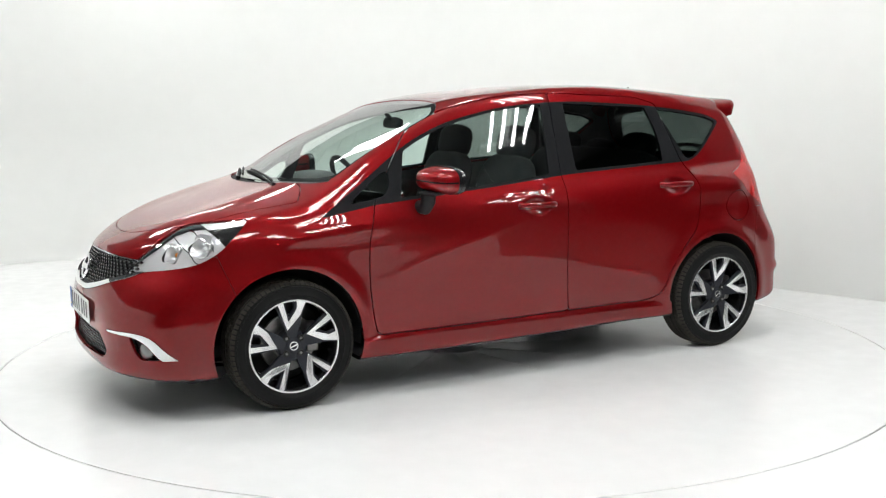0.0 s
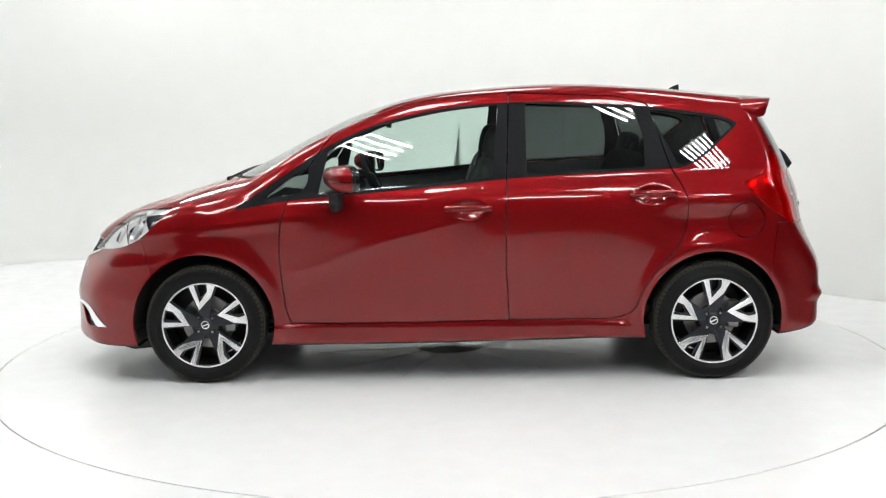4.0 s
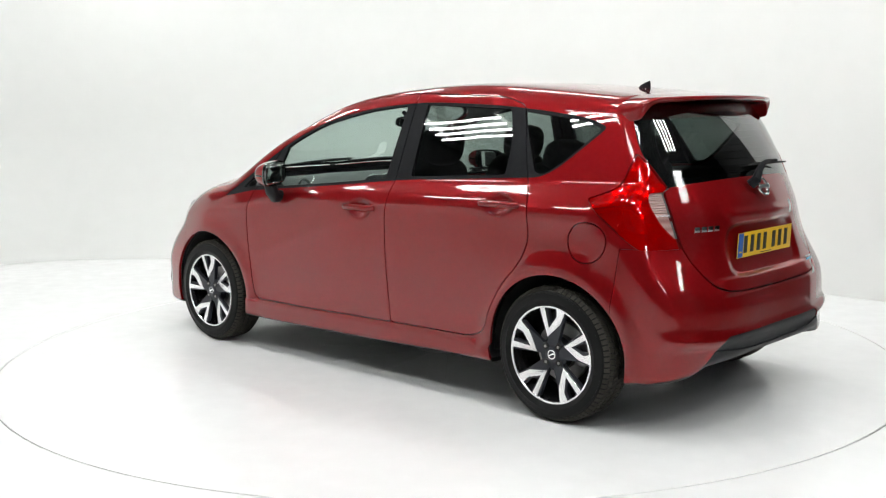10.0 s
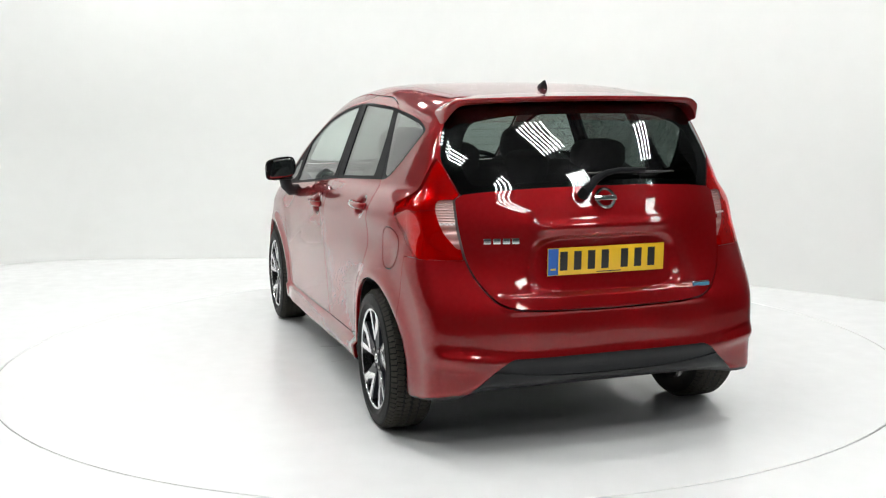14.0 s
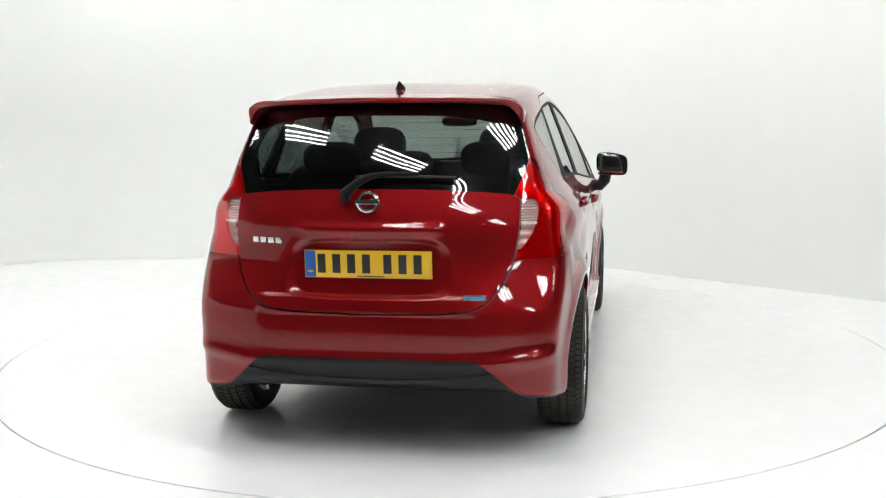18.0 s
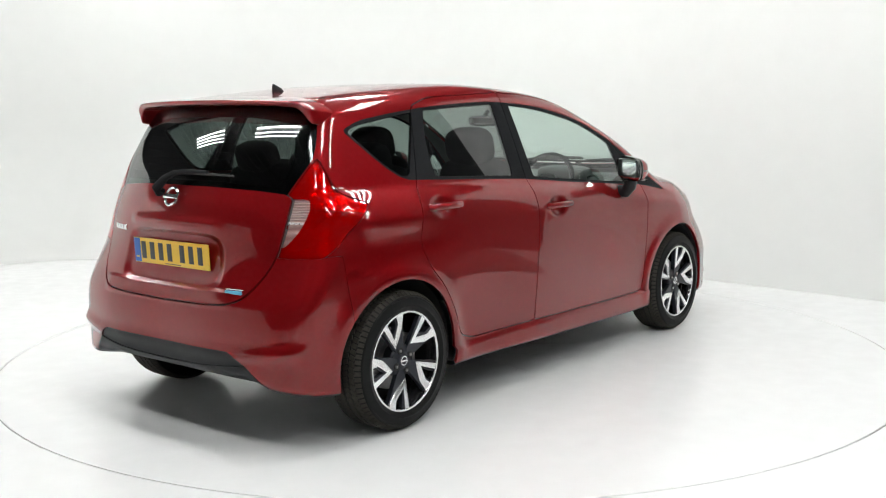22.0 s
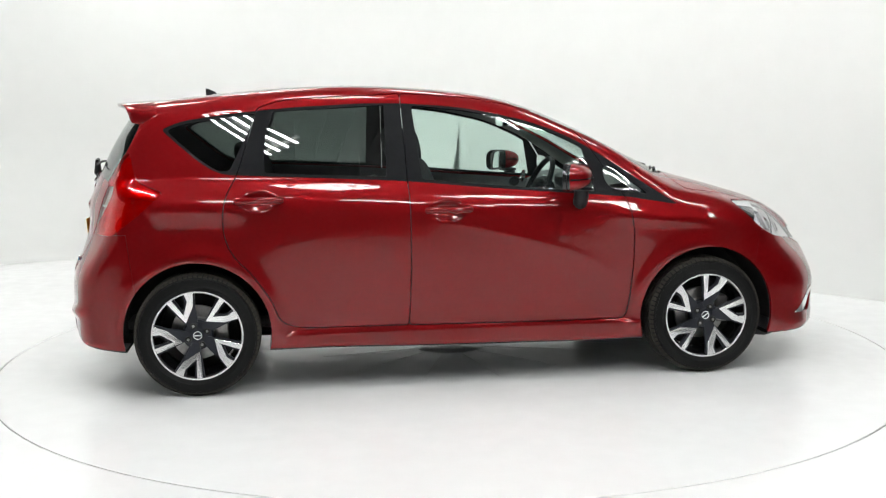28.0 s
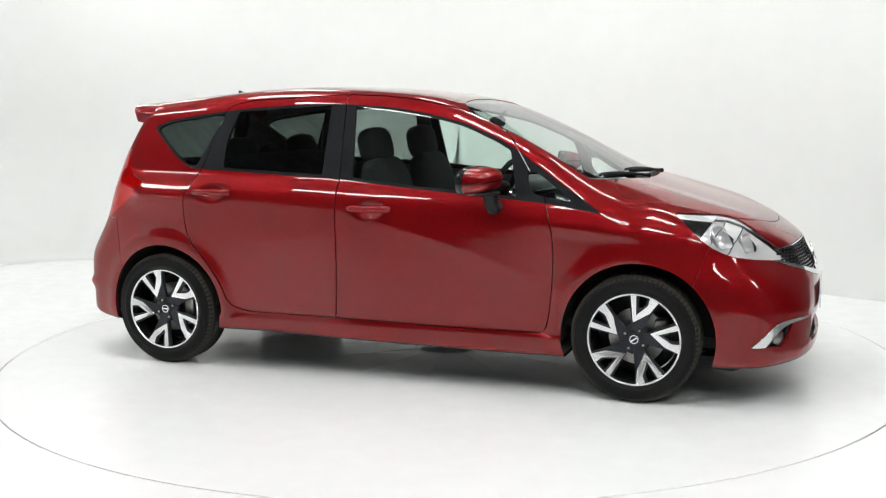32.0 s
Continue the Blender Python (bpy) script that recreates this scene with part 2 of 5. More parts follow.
def lathe(bm, profile, turns=64, axis="y"):
    """Turns a closed or open profile of (radius, offset) round an axis."""
    rings = []
    for r, o in profile:
        ring = []
        for i in range(turns):
            a = 2 * math.pi * i / turns
            p = (r * math.cos(a), o, r * math.sin(a)) if axis == "y" else (r * math.cos(a), r * math.sin(a), o)
            ring.append(bm.verts.new(p))
        rings.append(ring)
    for a, b in zip(rings, rings[1:]):
        for i in range(turns):
            j = (i + 1) % turns
            bm.faces.new((a[i], a[j], b[j], b[i]))
    return bm


def tube(bm, path, radius, sides=10):
    """A round bar along a path; radius may be one number or one a point."""
    path = [Vector(p) for p in path]
    rad = radius if isinstance(radius, (list, tuple)) else [radius] * len(path)
    rings = []
    for i, p in enumerate(path):
        d = (path[min(i + 1, len(path) - 1)] - path[max(i - 1, 0)]).normalized()
        s = d.orthogonal().normalized() if i == 0 else (s - d * s.dot(d)).normalized()
        c = d.cross(s)
        rings.append([bm.verts.new(p + (s * math.cos(a) + c * math.sin(a)) * rad[i]) for a in [2 * math.pi * k / sides for k in range(sides)]])
    for a, b in zip(rings, rings[1:]):
        for i in range(sides):
            j = (i + 1) % sides
            bm.faces.new((a[i], a[j], b[j], b[i]))
    bm.faces.new(rings[0][::-1])
    bm.faces.new(rings[-1])
    return bm


def slab(bm, outline, depth, place, lip=0.0):
    """A plate with that 2D outline: place maps (u, v, w) to the world, w from 0 to depth."""
    o = np.array(outline)
    c = o.mean(0)
    levels = [(0.0, 1.0)] + ([(depth - lip, 1.0), (depth, 1 - lip / max(np.ptp(o, 0).min() / 2, 1e-6))] if lip else [(depth, 1.0)])
    rings = [[bm.verts.new(place(*(c + (p - c) * s), w)) for p in o] for w, s in levels]
    for a, b in zip(rings, rings[1:]):
        for i in range(len(o)):
            j = (i + 1) % len(o)
            bm.faces.new((a[i], a[j], b[j], b[i]))
    bm.faces.new(rings[-1])
    bm.faces.new(rings[0][::-1])
    return bm


# ---- the car: x ahead, y to its left, z up, the axles at x = +-1.3 ----
car = tagged(new("car"), "glossy dark red five-door hatchback car parked on the turntable", "car")

TOP = spline([(2.20, 0.60), (2.08, 0.715), (1.98, 0.766), (1.85, 0.832), (1.66, 0.904), (1.40, 0.983), (1.20, 1.052), (0.94, 1.178), (0.66, 1.319), (0.40, 1.418), (0.15, 1.473), (-0.15, 1.504), (-0.5, 1.521), (-0.95, 1.504), (-1.30, 1.472), (-1.60, 1.437), (-1.9, 1.385)])
NOSE = spline([(0.10, 2.060), (0.20, 2.106), (0.30, 2.108), (0.42, 2.110), (0.52, 2.107), (0.60, 2.090), (0.68, 2.050), (0.76, 2.012), (0.90, 1.84)])
TAIL = spline([(0.10, -1.877), (0.25, -1.948), (0.36, -1.952), (0.50, -1.955), (0.575, -1.946), (0.65, -1.922), (0.80, -1.893), (0.93, -1.891), (1.05, -1.844), (1.13, -1.808), (1.20, -1.772), (1.28, -1.725), (1.35, -1.679), (1.42, -1.630), (1.46, -1.599), (1.6, -1.48)])
BOW_LOW = spline([(-0.45, 0.040), (-0.3, 0.014), (0.0, 0.0), (0.3, 0.014), (0.45, 0.040), (0.56, 0.088), (0.65, 0.152), (0.74, 0.248), (0.80, 0.393), (0.85, 0.606)])
BOW_HIGH = spline([(-0.40, 0.090), (-0.25, 0.030), (0.0, 0.0), (0.25, 0.030), (0.40, 0.090), (0.50, 0.164), (0.60, 0.234), (0.70, 0.316), (0.76, 0.415), (0.82, 0.594)])
BOW_REAR = spline([(-0.45, 0.074), (-0.3, 0.032), (-0.15, 0.0085), (0.0, 0.0), (0.15, 0.0085), (0.3, 0.032), (0.45, 0.074), (0.58, 0.128), (0.64, 0.161), (0.70, 0.203), (0.75, 0.245), (0.80, 0.33)])
BOW_SKIRT = spline([(-0.6, 0.052), (-0.4, 0.006), (0.0, 0.0), (0.4, 0.006), (0.6, 0.052), (0.70, 0.091), (0.77, 0.135), (0.81, 0.213), (0.84, 0.40)])
SECTION = spline([(0.10, -0.030), (0.20, -0.021), (0.30, -0.021), (0.42, -0.0175), (0.55, -0.0105), (0.68, -0.0045), (0.80, -0.004), (0.90, -0.015), (0.96, -0.038), (1.0, -0.068), (1.04, -0.106), (1.10, -0.170)])
BELT = spline([(1.2, 0.895), (0.872, 0.935), (0.52, 0.963), (0.075, 1.000), (-0.25, 1.034), (-0.80, 1.062), (-1.165, 1.080), (-2.0, 1.10)])
WIDTH = spline([(-2.0, 0.725), (-1.6, 0.798), (-1.3, 0.830), (-0.9, 0.824), (-0.3, 0.820), (0.4, 0.820), (0.9, 0.824), (1.3, 0.834), (1.6, 0.826), (2.1, 0.81)])
WIDTH_HIGH = spline([(-2.0, 0.71), (-1.6, 0.780), (-1.3, 0.810), (-0.9, 0.821), (-0.3, 0.824), (0.4, 0.829), (0.9, 0.831), (1.3, 0.819), (1.6, 0.800), (2.1, 0.77)])
BELLY = spline([(-2.0, 0.30), (-1.85, 0.25), (-1.6, 0.215), (-1.3, 0.212), (-0.9, 0.215), (0.0, 0.200), (0.9, 0.192), (1.4, 0.188), (1.8, 0.186), (2.0, 0.192), (2.15, 0.215)])
AXLE_Z = 0.305


def solid(x, y, z):
    """Below zero inside the body: sides, top, front, rear and underside meet in rounded edges."""
    y = np.abs(y)
    hi = step(0.55, 0.95, z)
    w = WIDTH(x) * (1 - hi) + WIDTH_HIGH(x) * hi + smax(SECTION(z - 0.4 * (BELT(x) - 1.0) * step(0.65, 0.9, z)), -0.068 - 0.348 * (np.maximum(z, 0.90) - 1) - 0.06 * (np.maximum(z, 0.90) - 1) ** 2, 0.010)
    # flared arches
    for ax in (1.3, -1.3):
        r = np.hypot(x - ax, z - AXLE_Z)
        w = w + 0.014 * np.exp(-(((r - 0.378) / 0.05) ** 2)) * step(0.15, 0.30, z)
    # the sweeping crease over the doors: a ridge that sinks forwards, hollow beneath it
    lx = np.clip((0.78 - x) / 0.95, 0, 1)
    line = 0.575 + 0.30 * lx**0.85
    fade = step(0.98, 0.70, x) * step(-0.75, -0.1, x)
    d = z - line
    w = w + fade * (0.0016 * np.exp(-((d / 0.03) ** 2)) - 0.034 * smax(np.minimum(d, 0.13), 0.0 * d, 0.02) - 0.0015 * np.exp(-(((d + 0.10) / 0.07) ** 2)))
    # the shoulder over the rear arch runs up into the lamp
    sh = step(-0.85, -1.25, x) * (1 - 0.9 * step(-1.46, -1.60, x))
    w = w - 0.018 * step(-1.45, -1.60, x) * np.exp(-(((z - 0.90) / 0.07) ** 2))
    w = w + sh * (0.012 * np.exp(-(((z - 0.93) / 0.05) ** 2)) - 0.012 * np.exp(-(((z - 0.80) / 0.07) ** 2)))
    # the crease from the headlamp over the front wing
    fw = step(0.6, 1.0, x) * step(1.75, 1.4, x)
    w = w + fw * 0.010 * np.exp(-(((z - 0.80 - 0.10 * (1.3 - x)) / 0.04) ** 2))
    # the sill stands proud under the doors
    w = w + 0.024 * step(0.301, 0.289, z) * step(-1.12, -0.86, x) * step(1.10, 0.72, x)
    # bowls behind the door handles
    for hx, hz in ((-0.055, 0.884), (-0.988, 0.951)):
        w = w - 0.024 * np.exp(-((((x - hx) / 0.070) ** 2 + ((z - hz) / 0.040) ** 2) ** 2))
    side = y - w
    back = step(0.1, 0.6, x) * (1 - step(1.15, 1.45, x))
    crown = 0.045 * y**2 + 0.6 * np.clip(y - 0.40, 0, 1) ** 2 * step(0.9, 0.2, x) + 0.55 * np.clip(y - 0.45, 0, 1) ** 2 * step(0.7, 1.2, x)
    # bonnet ridges beside its middle
    crown = crown - step(1.1, 1.35, x) * step(1.95, 1.7, x) * 0.006 * np.exp(-(((y - 0.44) / 0.11) ** 2))
    top = (z - TOP(x + 0.16 * y**2 * back) + crown) * 0.92
    mid = step(0.42, 0.74, z)
    front = x - NOSE(z) + BOW_LOW(y) * (1 - mid) + BOW_HIGH(y) * mid
    # fog lamp corners and the pinched mouth of the bumper
    low = step(0.98, 0.58, z)
    rear = TAIL(z) - x + BOW_REAR(y) * (1 - low) + BOW_SKIRT(y) * low
    # lip along the tailgate and the spur at the bumper's corner
    rear = rear - 0.022 * np.exp(-(((z - 0.40 - 0.10 * np.clip(y - 0.5, 0, 1)) / 0.03) ** 2)) * (0.35 + 0.65 * step(0.35, 0.6, y))
    # the plate's rounded recess, the handle ledge over it, and the proud lower lip of the tailgate
    q = ((y / (0.350 - 0.25 * np.clip(z - 0.765, 0, 0.2))) ** 6 + (np.abs(z - 0.765) / 0.122) ** 6) ** (1 / 6)
    rear = rear + 0.015 * step(1.0, 0.84, q)
    rear = rear - 0.011 * np.exp(-(((z - 0.918) / 0.024) ** 2)) * step(0.335, 0.255, y)
    rear = rear - 0.008 * step(0.664, 0.650, z) * step(0.575, 0.605, z) * step(0.475, 0.41, y)
    under = BELLY(x) + 0.03 * step(-1.66, -1.84, x) * step(0.64, 0.52, y) - z
    g = smax(side, top, 0.055)
    g = smax(g, front * 0.85, 0.07)
    g = smax(g, rear * 0.85, 0.05)
    return smax(g, under, 0.03)


def surface(points, axis, lo, hi):
    """Where the skin lies along an axis, for points given by their other two coordinates."""
    p = np.array(points, float).reshape(-1, 3)
    lo, hi = np.full(len(p), lo), np.full(len(p), hi)
    for _ in range(26):
        m = (lo + hi) / 2
        p[:, axis] = m
        g = solid(*p.T) < 0
        lo, hi = np.where(g, m, lo), np.where(g, hi, m)
    return lo


def master():
    """Half of the body's skin, found by shooting rays from a line inside it."""
    zc, x0, x1 = 0.62, -1.42, 1.50
    n_rear, n_end, n_mid, n_round = 150, 84, 270, 270
    along = []
    for a in np.linspace(math.pi / 2, 0, n_rear, endpoint=False):
        along.append((x0, -math.sin(a), math.cos(a)))
    for x in np.linspace(x0, x1, n_mid):
        along.append((x, 0.0, 1.0))
    for a in np.linspace(0, math.pi / 2, n_end + 1)[1:]:
        along.append((x1, math.sin(a), math.cos(a)))
    along = np.array(along)
    turn = np.linspace(-math.pi / 2, math.pi / 2, n_round)
    ox = along[:, 0][:, None] + 0 * turn[None]
    dx = along[:, 1][:, None] + 0 * turn[None]
    dy = along[:, 2][:, None] * np.cos(turn)[None]
    dz = along[:, 2][:, None] * np.sin(turn)[None]
    lo, hi = np.zeros_like(ox), np.full_like(ox, 1.6)
    for _ in range(30):
        m = (lo + hi) / 2
        g = solid(ox + m * dx, m * dy, zc + m * dz)
        lo, hi = np.where(g < 0, m, lo), np.where(g < 0, hi, m)
    v = np.stack([ox + lo * dx, np.abs(lo * dy), zc + lo * dz], -1).reshape(-1, 3)
    v[np.abs(v[:, 1]) < 1e-6, 1] = 0
    e = 2e-3
    n = np.stack([solid(*(v + e * k).T) - solid(*(v - e * k).T) for k in np.eye(3)], -1)
    n[v[:, 1] == 0, 1] = 0
    n /= np.linalg.norm(n, axis=1, keepdims=True)
    rows, cols = len(along), len(turn)
    i, j = np.meshgrid(np.arange(rows - 1), np.arange(cols - 1), indexing="ij")
    a = (i * cols + j).ravel()
    t = np.concatenate([np.stack([a, a + cols, a + cols + 1], 1), np.stack([a, a + cols + 1, a + 1], 1)])
    area = np.linalg.norm(np.cross(v[t[:, 1]] - v[t[:, 0]], v[t[:, 2]] - v[t[:, 0]]), axis=1)
    t = t[area > 1e-10]
    s = Sheet(v, n, t)
    fn = np.cross(v[t[:, 1]] - v[t[:, 0]], v[t[:, 2]] - v[t[:, 0]])
    if (fn * n[t[:, 0]]).sum(1).mean() < 0:
        s.t = s.t[:, ::-1]
    return s


SKIN = master()
GAP = 0.0031

# outlines in the side view (x, z)
DOOR_FRONT = rounded([(0.862, 0.945, 0.03), (0.905, 0.80, 0.1), (0.910, 0.62, 0.1), (0.888, 0.40, 0.08), (0.864, 0.304, 0.035), (0.43, 0.303), (-0.258, 0.313), (-0.243, 0.56, 0.2), (-0.243, 0.90, 0.2), (-0.268, 1.470, 0.02), (0.05, 1.455, 0.2), (0.40, 1.385, 0.2), (0.64, 1.278, 0.1)], 0.02)
DOOR_REAR = rounded([(-0.258, 0.313), (-0.80, 0.318, 0.1), (-0.898, 0.352, 0.08), (-0.93, 0.45, 0.1), (-1.02, 0.593, 0.1), (-1.121, 0.694, 0.1), (-1.162, 0.80, 0.1), (-1.155, 0.96, 0.1), (-1.085, 1.085, 0.03), (-0.985, 1.405, 0.03), (-0.85, 1.445, 0.06), (-0.268, 1.470, 0.02), (-0.243, 0.90, 0.2), (-0.243, 0.56, 0.2)], 0.02)
GLASSHOUSE = rounded([(1.150, 0.888, 0.012), (0.872, 0.935), (0.52, 0.963, 0.2), (0.075, 1.000, 0.2), (-0.25, 1.034, 0.2), (-0.80, 1.062, 0.2), (-1.165, 1.080, 0.05), (-1.255, 1.130, 0.08), (-1.36, 1.218, 0.1), (-1.455, 1.303, 0.025), (-1.355, 1.343, 0.1), (-1.144, 1.374, 0.1), (-0.851, 1.404, 0.2), (-0.35, 1.428, 0.2), (0.066, 1.398, 0.2), (0.413, 1.320, 0.2), (0.618, 1.232, 0.2), (0.742, 1.158, 0.2), (0.907, 1.045, 0.2)])
PANE_FRONT = rounded([(0.715, 0.964, 0.012), (0.52, 0.978, 0.2), (0.075, 1.016, 0.2), (-0.176, 1.042, 0.015), (-0.212, 1.410, 0.015), (0.066, 1.384, 0.2), (0.40, 1.312, 0.2), (0.585, 1.230, 0.1), (0.662, 1.186, 0.012)], 0.015)
PANE_REAR = rounded([(-0.352, 1.056, 0.012), (-0.80, 1.078, 0.2), (-0.955, 1.086, 0.012), (-0.958, 1.24, 0.1), (-0.905, 1.388, 0.012), (-0.35, 1.414, 0.012)])
PANE_QUARTER = rounded([(-1.125, 1.098, 0.02), (-1.175, 1.096, 0.03), (-1.255, 1.145, 0.08), (-1.35, 1.226, 0.1), (-1.43, 1.298, 0.025), (-1.355, 1.328, 0.1), (-1.144, 1.358, 0.1), (-0.985, 1.378, 0.02)])
PANE_FIXED = rounded([(0.995, 0.946, 0.03), (0.86, 0.962, 0.05), (0.79, 0.982, 0.04), (0.762, 1.03, 0.04), (0.760, 1.090, 0.03), (0.80, 1.088, 0.04), (0.90, 1.018, 0.06)])
HEADLAMP = rounded([(1.465, 0.900, 0.01), (1.70, 0.872, 0.1), (1.82, 0.800, 0.1), (1.915, 0.715, 0.005), (1.975, 0.655, 0.005), (1.85, 0.672, 0.1), (1.71, 0.705, 0.1), (1.62, 0.755, 0.1)])
TAIL_LAMP = rounded([(-1.445, 1.002, 0.008), (-1.575, 1.055, 0.05), (-1.605, 1.19, 0.015), (-1.64, 1.20, 0.02), (-1.80, 1.06), (-1.95, 1.0), (-1.95, 0.795), (-1.70, 0.795, 0.015), (-1.57, 0.882, 0.08)])
# outlines in the rear or front view (y, z)
LAMP_EDGE = ((0.78, 0.92, 1.030, 1.046, 1.19), (0.578, 0.599, 0.597, 0.569, 0.626))
REAR_GLASS = rounded([(-0.1, 1.076), (0.226, 1.073, 0.2), (0.457, 1.060, 0.1), (0.566, 1.047, 0.006), (0.620, 1.180, 0.03), (0.604, 1.262, 0.1), (0.573, 1.345, 0.08), (0.535, 1.425, 0.05), (0.30, 1.445, 0.2), (-0.1, 1.448)])
TAILGATE = rounded([(-0.1, 0.586), (0.30, 0.596, 0.2), (0.41, 0.606, 0.1), (0.478, 0.630, 0.06), (0.541, 0.708, 0.1), (0.574, 0.788, 0.1), (0.595, 0.920, 0.1), (0.592, 1.036, 0.02), (0.562, 1.049, 0.004), (0.54, 1.10), (-0.1, 1.10)])
DIFFUSER = rounded([(-0.1, 0.412), (0.428, 0.414, 0.02), (0.462, 0.394, 0.02), (0.608, 0.262), (0.63, 0.05), (-0.1, 0.05)])
GRILLE = rounded([(-0.1, 0.725), (0.25, 0.722, 0.1), (0.485, 0.706, 0.015), (0.50, 0.682, 0.015), (0.46, 0.650, 0.03), (0.28, 0.598, 0.1), (0.12, 0.570, 0.05), (-0.1, 0.570)])
GRILLE_FRAME = rounded([(-0.1, 0.728), (0.25, 0.726, 0.1), (0.49, 0.710, 0.015), (0.525, 0.668, 0.01), (0.46, 0.632, 0.03), (0.28, 0.574, 0.1), (0.12, 0.545, 0.05), (-0.1, 0.545)])
MOUTH = rounded([(-0.1, 0.390), (0.36, 0.378, 0.02), (0.44, 0.30, 0.03), (0.40, 0.262, 0.03), (-0.1, 0.252)])
FOG_TRIM = rounded([(0.450, 0.404, 0.004), (0.600, 0.405, 0.06), (0.690, 0.391, 0.04), (0.760, 0.286, 0.004), (0.722, 0.284, 0.004), (0.664, 0.362, 0.04), (0.605, 0.386, 0.03), (0.455, 0.393, 0.004)])
FOG_POCKET = rounded([(0.588, 0.384, 0.01), (0.612, 0.382, 0.02), (0.662, 0.358, 0.03), (0.719, 0.286, 0.004), (0.640, 0.279, 0.02), (0.612, 0.318, 0.04)])
# outlines seen from above (x, y)
WINDSCREEN = rounded([(1.235, -0.1), (1.225, 0.25, 0.2), (1.13, 0.53, 0.1), (1.04, 0.655, 0.03), (0.70, 0.628, 0.3), (0.42, 0.575, 0.06), (0.345, 0.45, 0.15), (0.315, 0.2, 0.2), (0.31, -0.1)])
BONNET = rounded([(1.905, -0.1), (1.89, 0.20, 0.2), (1.79, 0.43, 0.1), (1.62, 0.585, 0.1), (1.42, 0.665, 0.1), (1.22, 0.70, 0.02), (1.14, 0.56, 0.1), (1.255, 0.25, 0.2), (1.265, -0.1)])
ROOF = rounded([(0.295, -0.1), (0.28, 0.30, 0.2), (0.25, 0.505, 0.05), (-0.30, 0.515, 0.3), (-1.0, 0.505, 0.3), (-1.50, 0.47, 0.05), (-1.52, -0.1)])

rest = SKIN
pieces = {}


def field(outline, view, only):
    """Signed distance to an outline in a view, far outside where only(v, n) is false."""

    def value(s):
        u, v = {"side": (s.v[:, 0], s.v[:, 2]), "end": (s.v[:, 1], s.v[:, 2]), "top": (s.v[:, 0], s.v[:, 1])}[view]
        f = inside(outline, u, v)
        return np.where(only(s.v, s.n), f, 9.0)

    return value


def take(f, gap=GAP):
    """Cuts a piece out of the rest, with a gap on both sides of the line."""
    global rest
    piece = rest.keep(f(rest) + gap)
    rest = rest.keep(gap - f(rest))
    return piece


def split(piece, f, gap=GAP):
    return piece.keep(f(piece) + gap), piece.keep(gap - f(piece))


for ax in (1.3, -1.3):
    rest = rest.keep((0.364 if ax > 0 else 0.358) - np.hypot(rest.v[:, 0] - ax - (0.01 if ax > 0 else 0), rest.v[:, 2] - AXLE_Z) + np.where(rest.v[:, 1] > 0.45, 0, -9.0))
SHELL = rest
pieces["underbody"] = take(lambda s: np.maximum(s.v[:, 2] - BELLY(s.v[:, 0]) - 0.012, s.n[:, 2] + 0.35) , 0.0)
house = take(field(GLASSHOUSE, "side", lambda v, n: (v[:, 1] > 0.42) & (v[:, 2] > 0.8)), 0.0)
pane_front, house = split(house, field(PANE_FRONT, "side", lambda v, n: v[:, 1] > 0), 0.0)
pane_rear, house = split(house, field(PANE_REAR, "side", lambda v, n: v[:, 1] > 0), 0.0)
pane_quarter, house = split(house, field(PANE_QUARTER, "side", lambda v, n: v[:, 1] > 0), 0.0)
pane_fixed, house = split(house, field(PANE_FIXED, "side", lambda v, n: v[:, 1] > 0), 0.0)
frame_front, house = split(house, field(DOOR_FRONT, "side", lambda v, n: v[:, 1] > 0))
frame_rear, house = split(house, field(DOOR_REAR, "side", lambda v, n: v[:, 1] > 0))
windscreen = take(field(WINDSCREEN, "top", lambda v, n: (v[:, 2] > 0.95) & (n[:, 2] > 0.2)), 0.003)
cowl = take(field(rounded([(1.275, -0.1), (1.262, 0.25, 0.2), (1.13, 0.58, 0.1), (1.04, 0.67, 0.02), (1.0, 0.5), (1.1, -0.1)]), "top", lambda v, n: (v[:, 2] > 0.9) & (n[:, 2] > 0.2)), 0.0)
rear_glass = take(field(REAR_GLASS, "end", lambda v, n: v[:, 0] < -1.45), 0.0)
tail_lamp = take(lambda s: np.maximum(field(TAIL_LAMP, "side", lambda v, n: v[:, 1] > 0.4)(s), np.interp(s.v[:, 2], LAMP_EDGE[0], LAMP_EDGE[1]) - s.v[:, 1]), 0.0015)
headlamp = take(field(HEADLAMP, "side", lambda v, n: v[:, 1] > 0.3), 0.002)
grille_all = take(field(GRILLE_FRAME, "end", lambda v, n: v[:, 0] > 1.6), 0.0015)
grille, grille_frame = split(grille_all, field(GRILLE, "end", lambda v, n: v[:, 0] > 0), 0.0)
mouth = take(field(MOUTH, "end", lambda v, n: v[:, 0] > 1.6), 0.0)
fog_trim = take(field(FOG_TRIM, "end", lambda v, n: v[:, 0] > 1.5), 0.0008)
fog_pocket = take(field(FOG_POCKET, "end", lambda v, n: v[:, 0] > 1.5), 0.0)
tailgate = take(field(TAILGATE, "end", lambda v, n: (v[:, 0] < -1.5) & (n[:, 0] < -0.35)), 0.0045)
diffuser = take(field(DIFFUSER, "end", lambda v, n: (v[:, 0] < -1.55) & (n[:, 2] > -0.98)), 0.001)
door_front = take(field(DOOR_FRONT, "side", lambda v, n: v[:, 1] > 0.4))
door_rear = take(field(DOOR_REAR, "side", lambda v, n: v[:, 1] > 0.4))
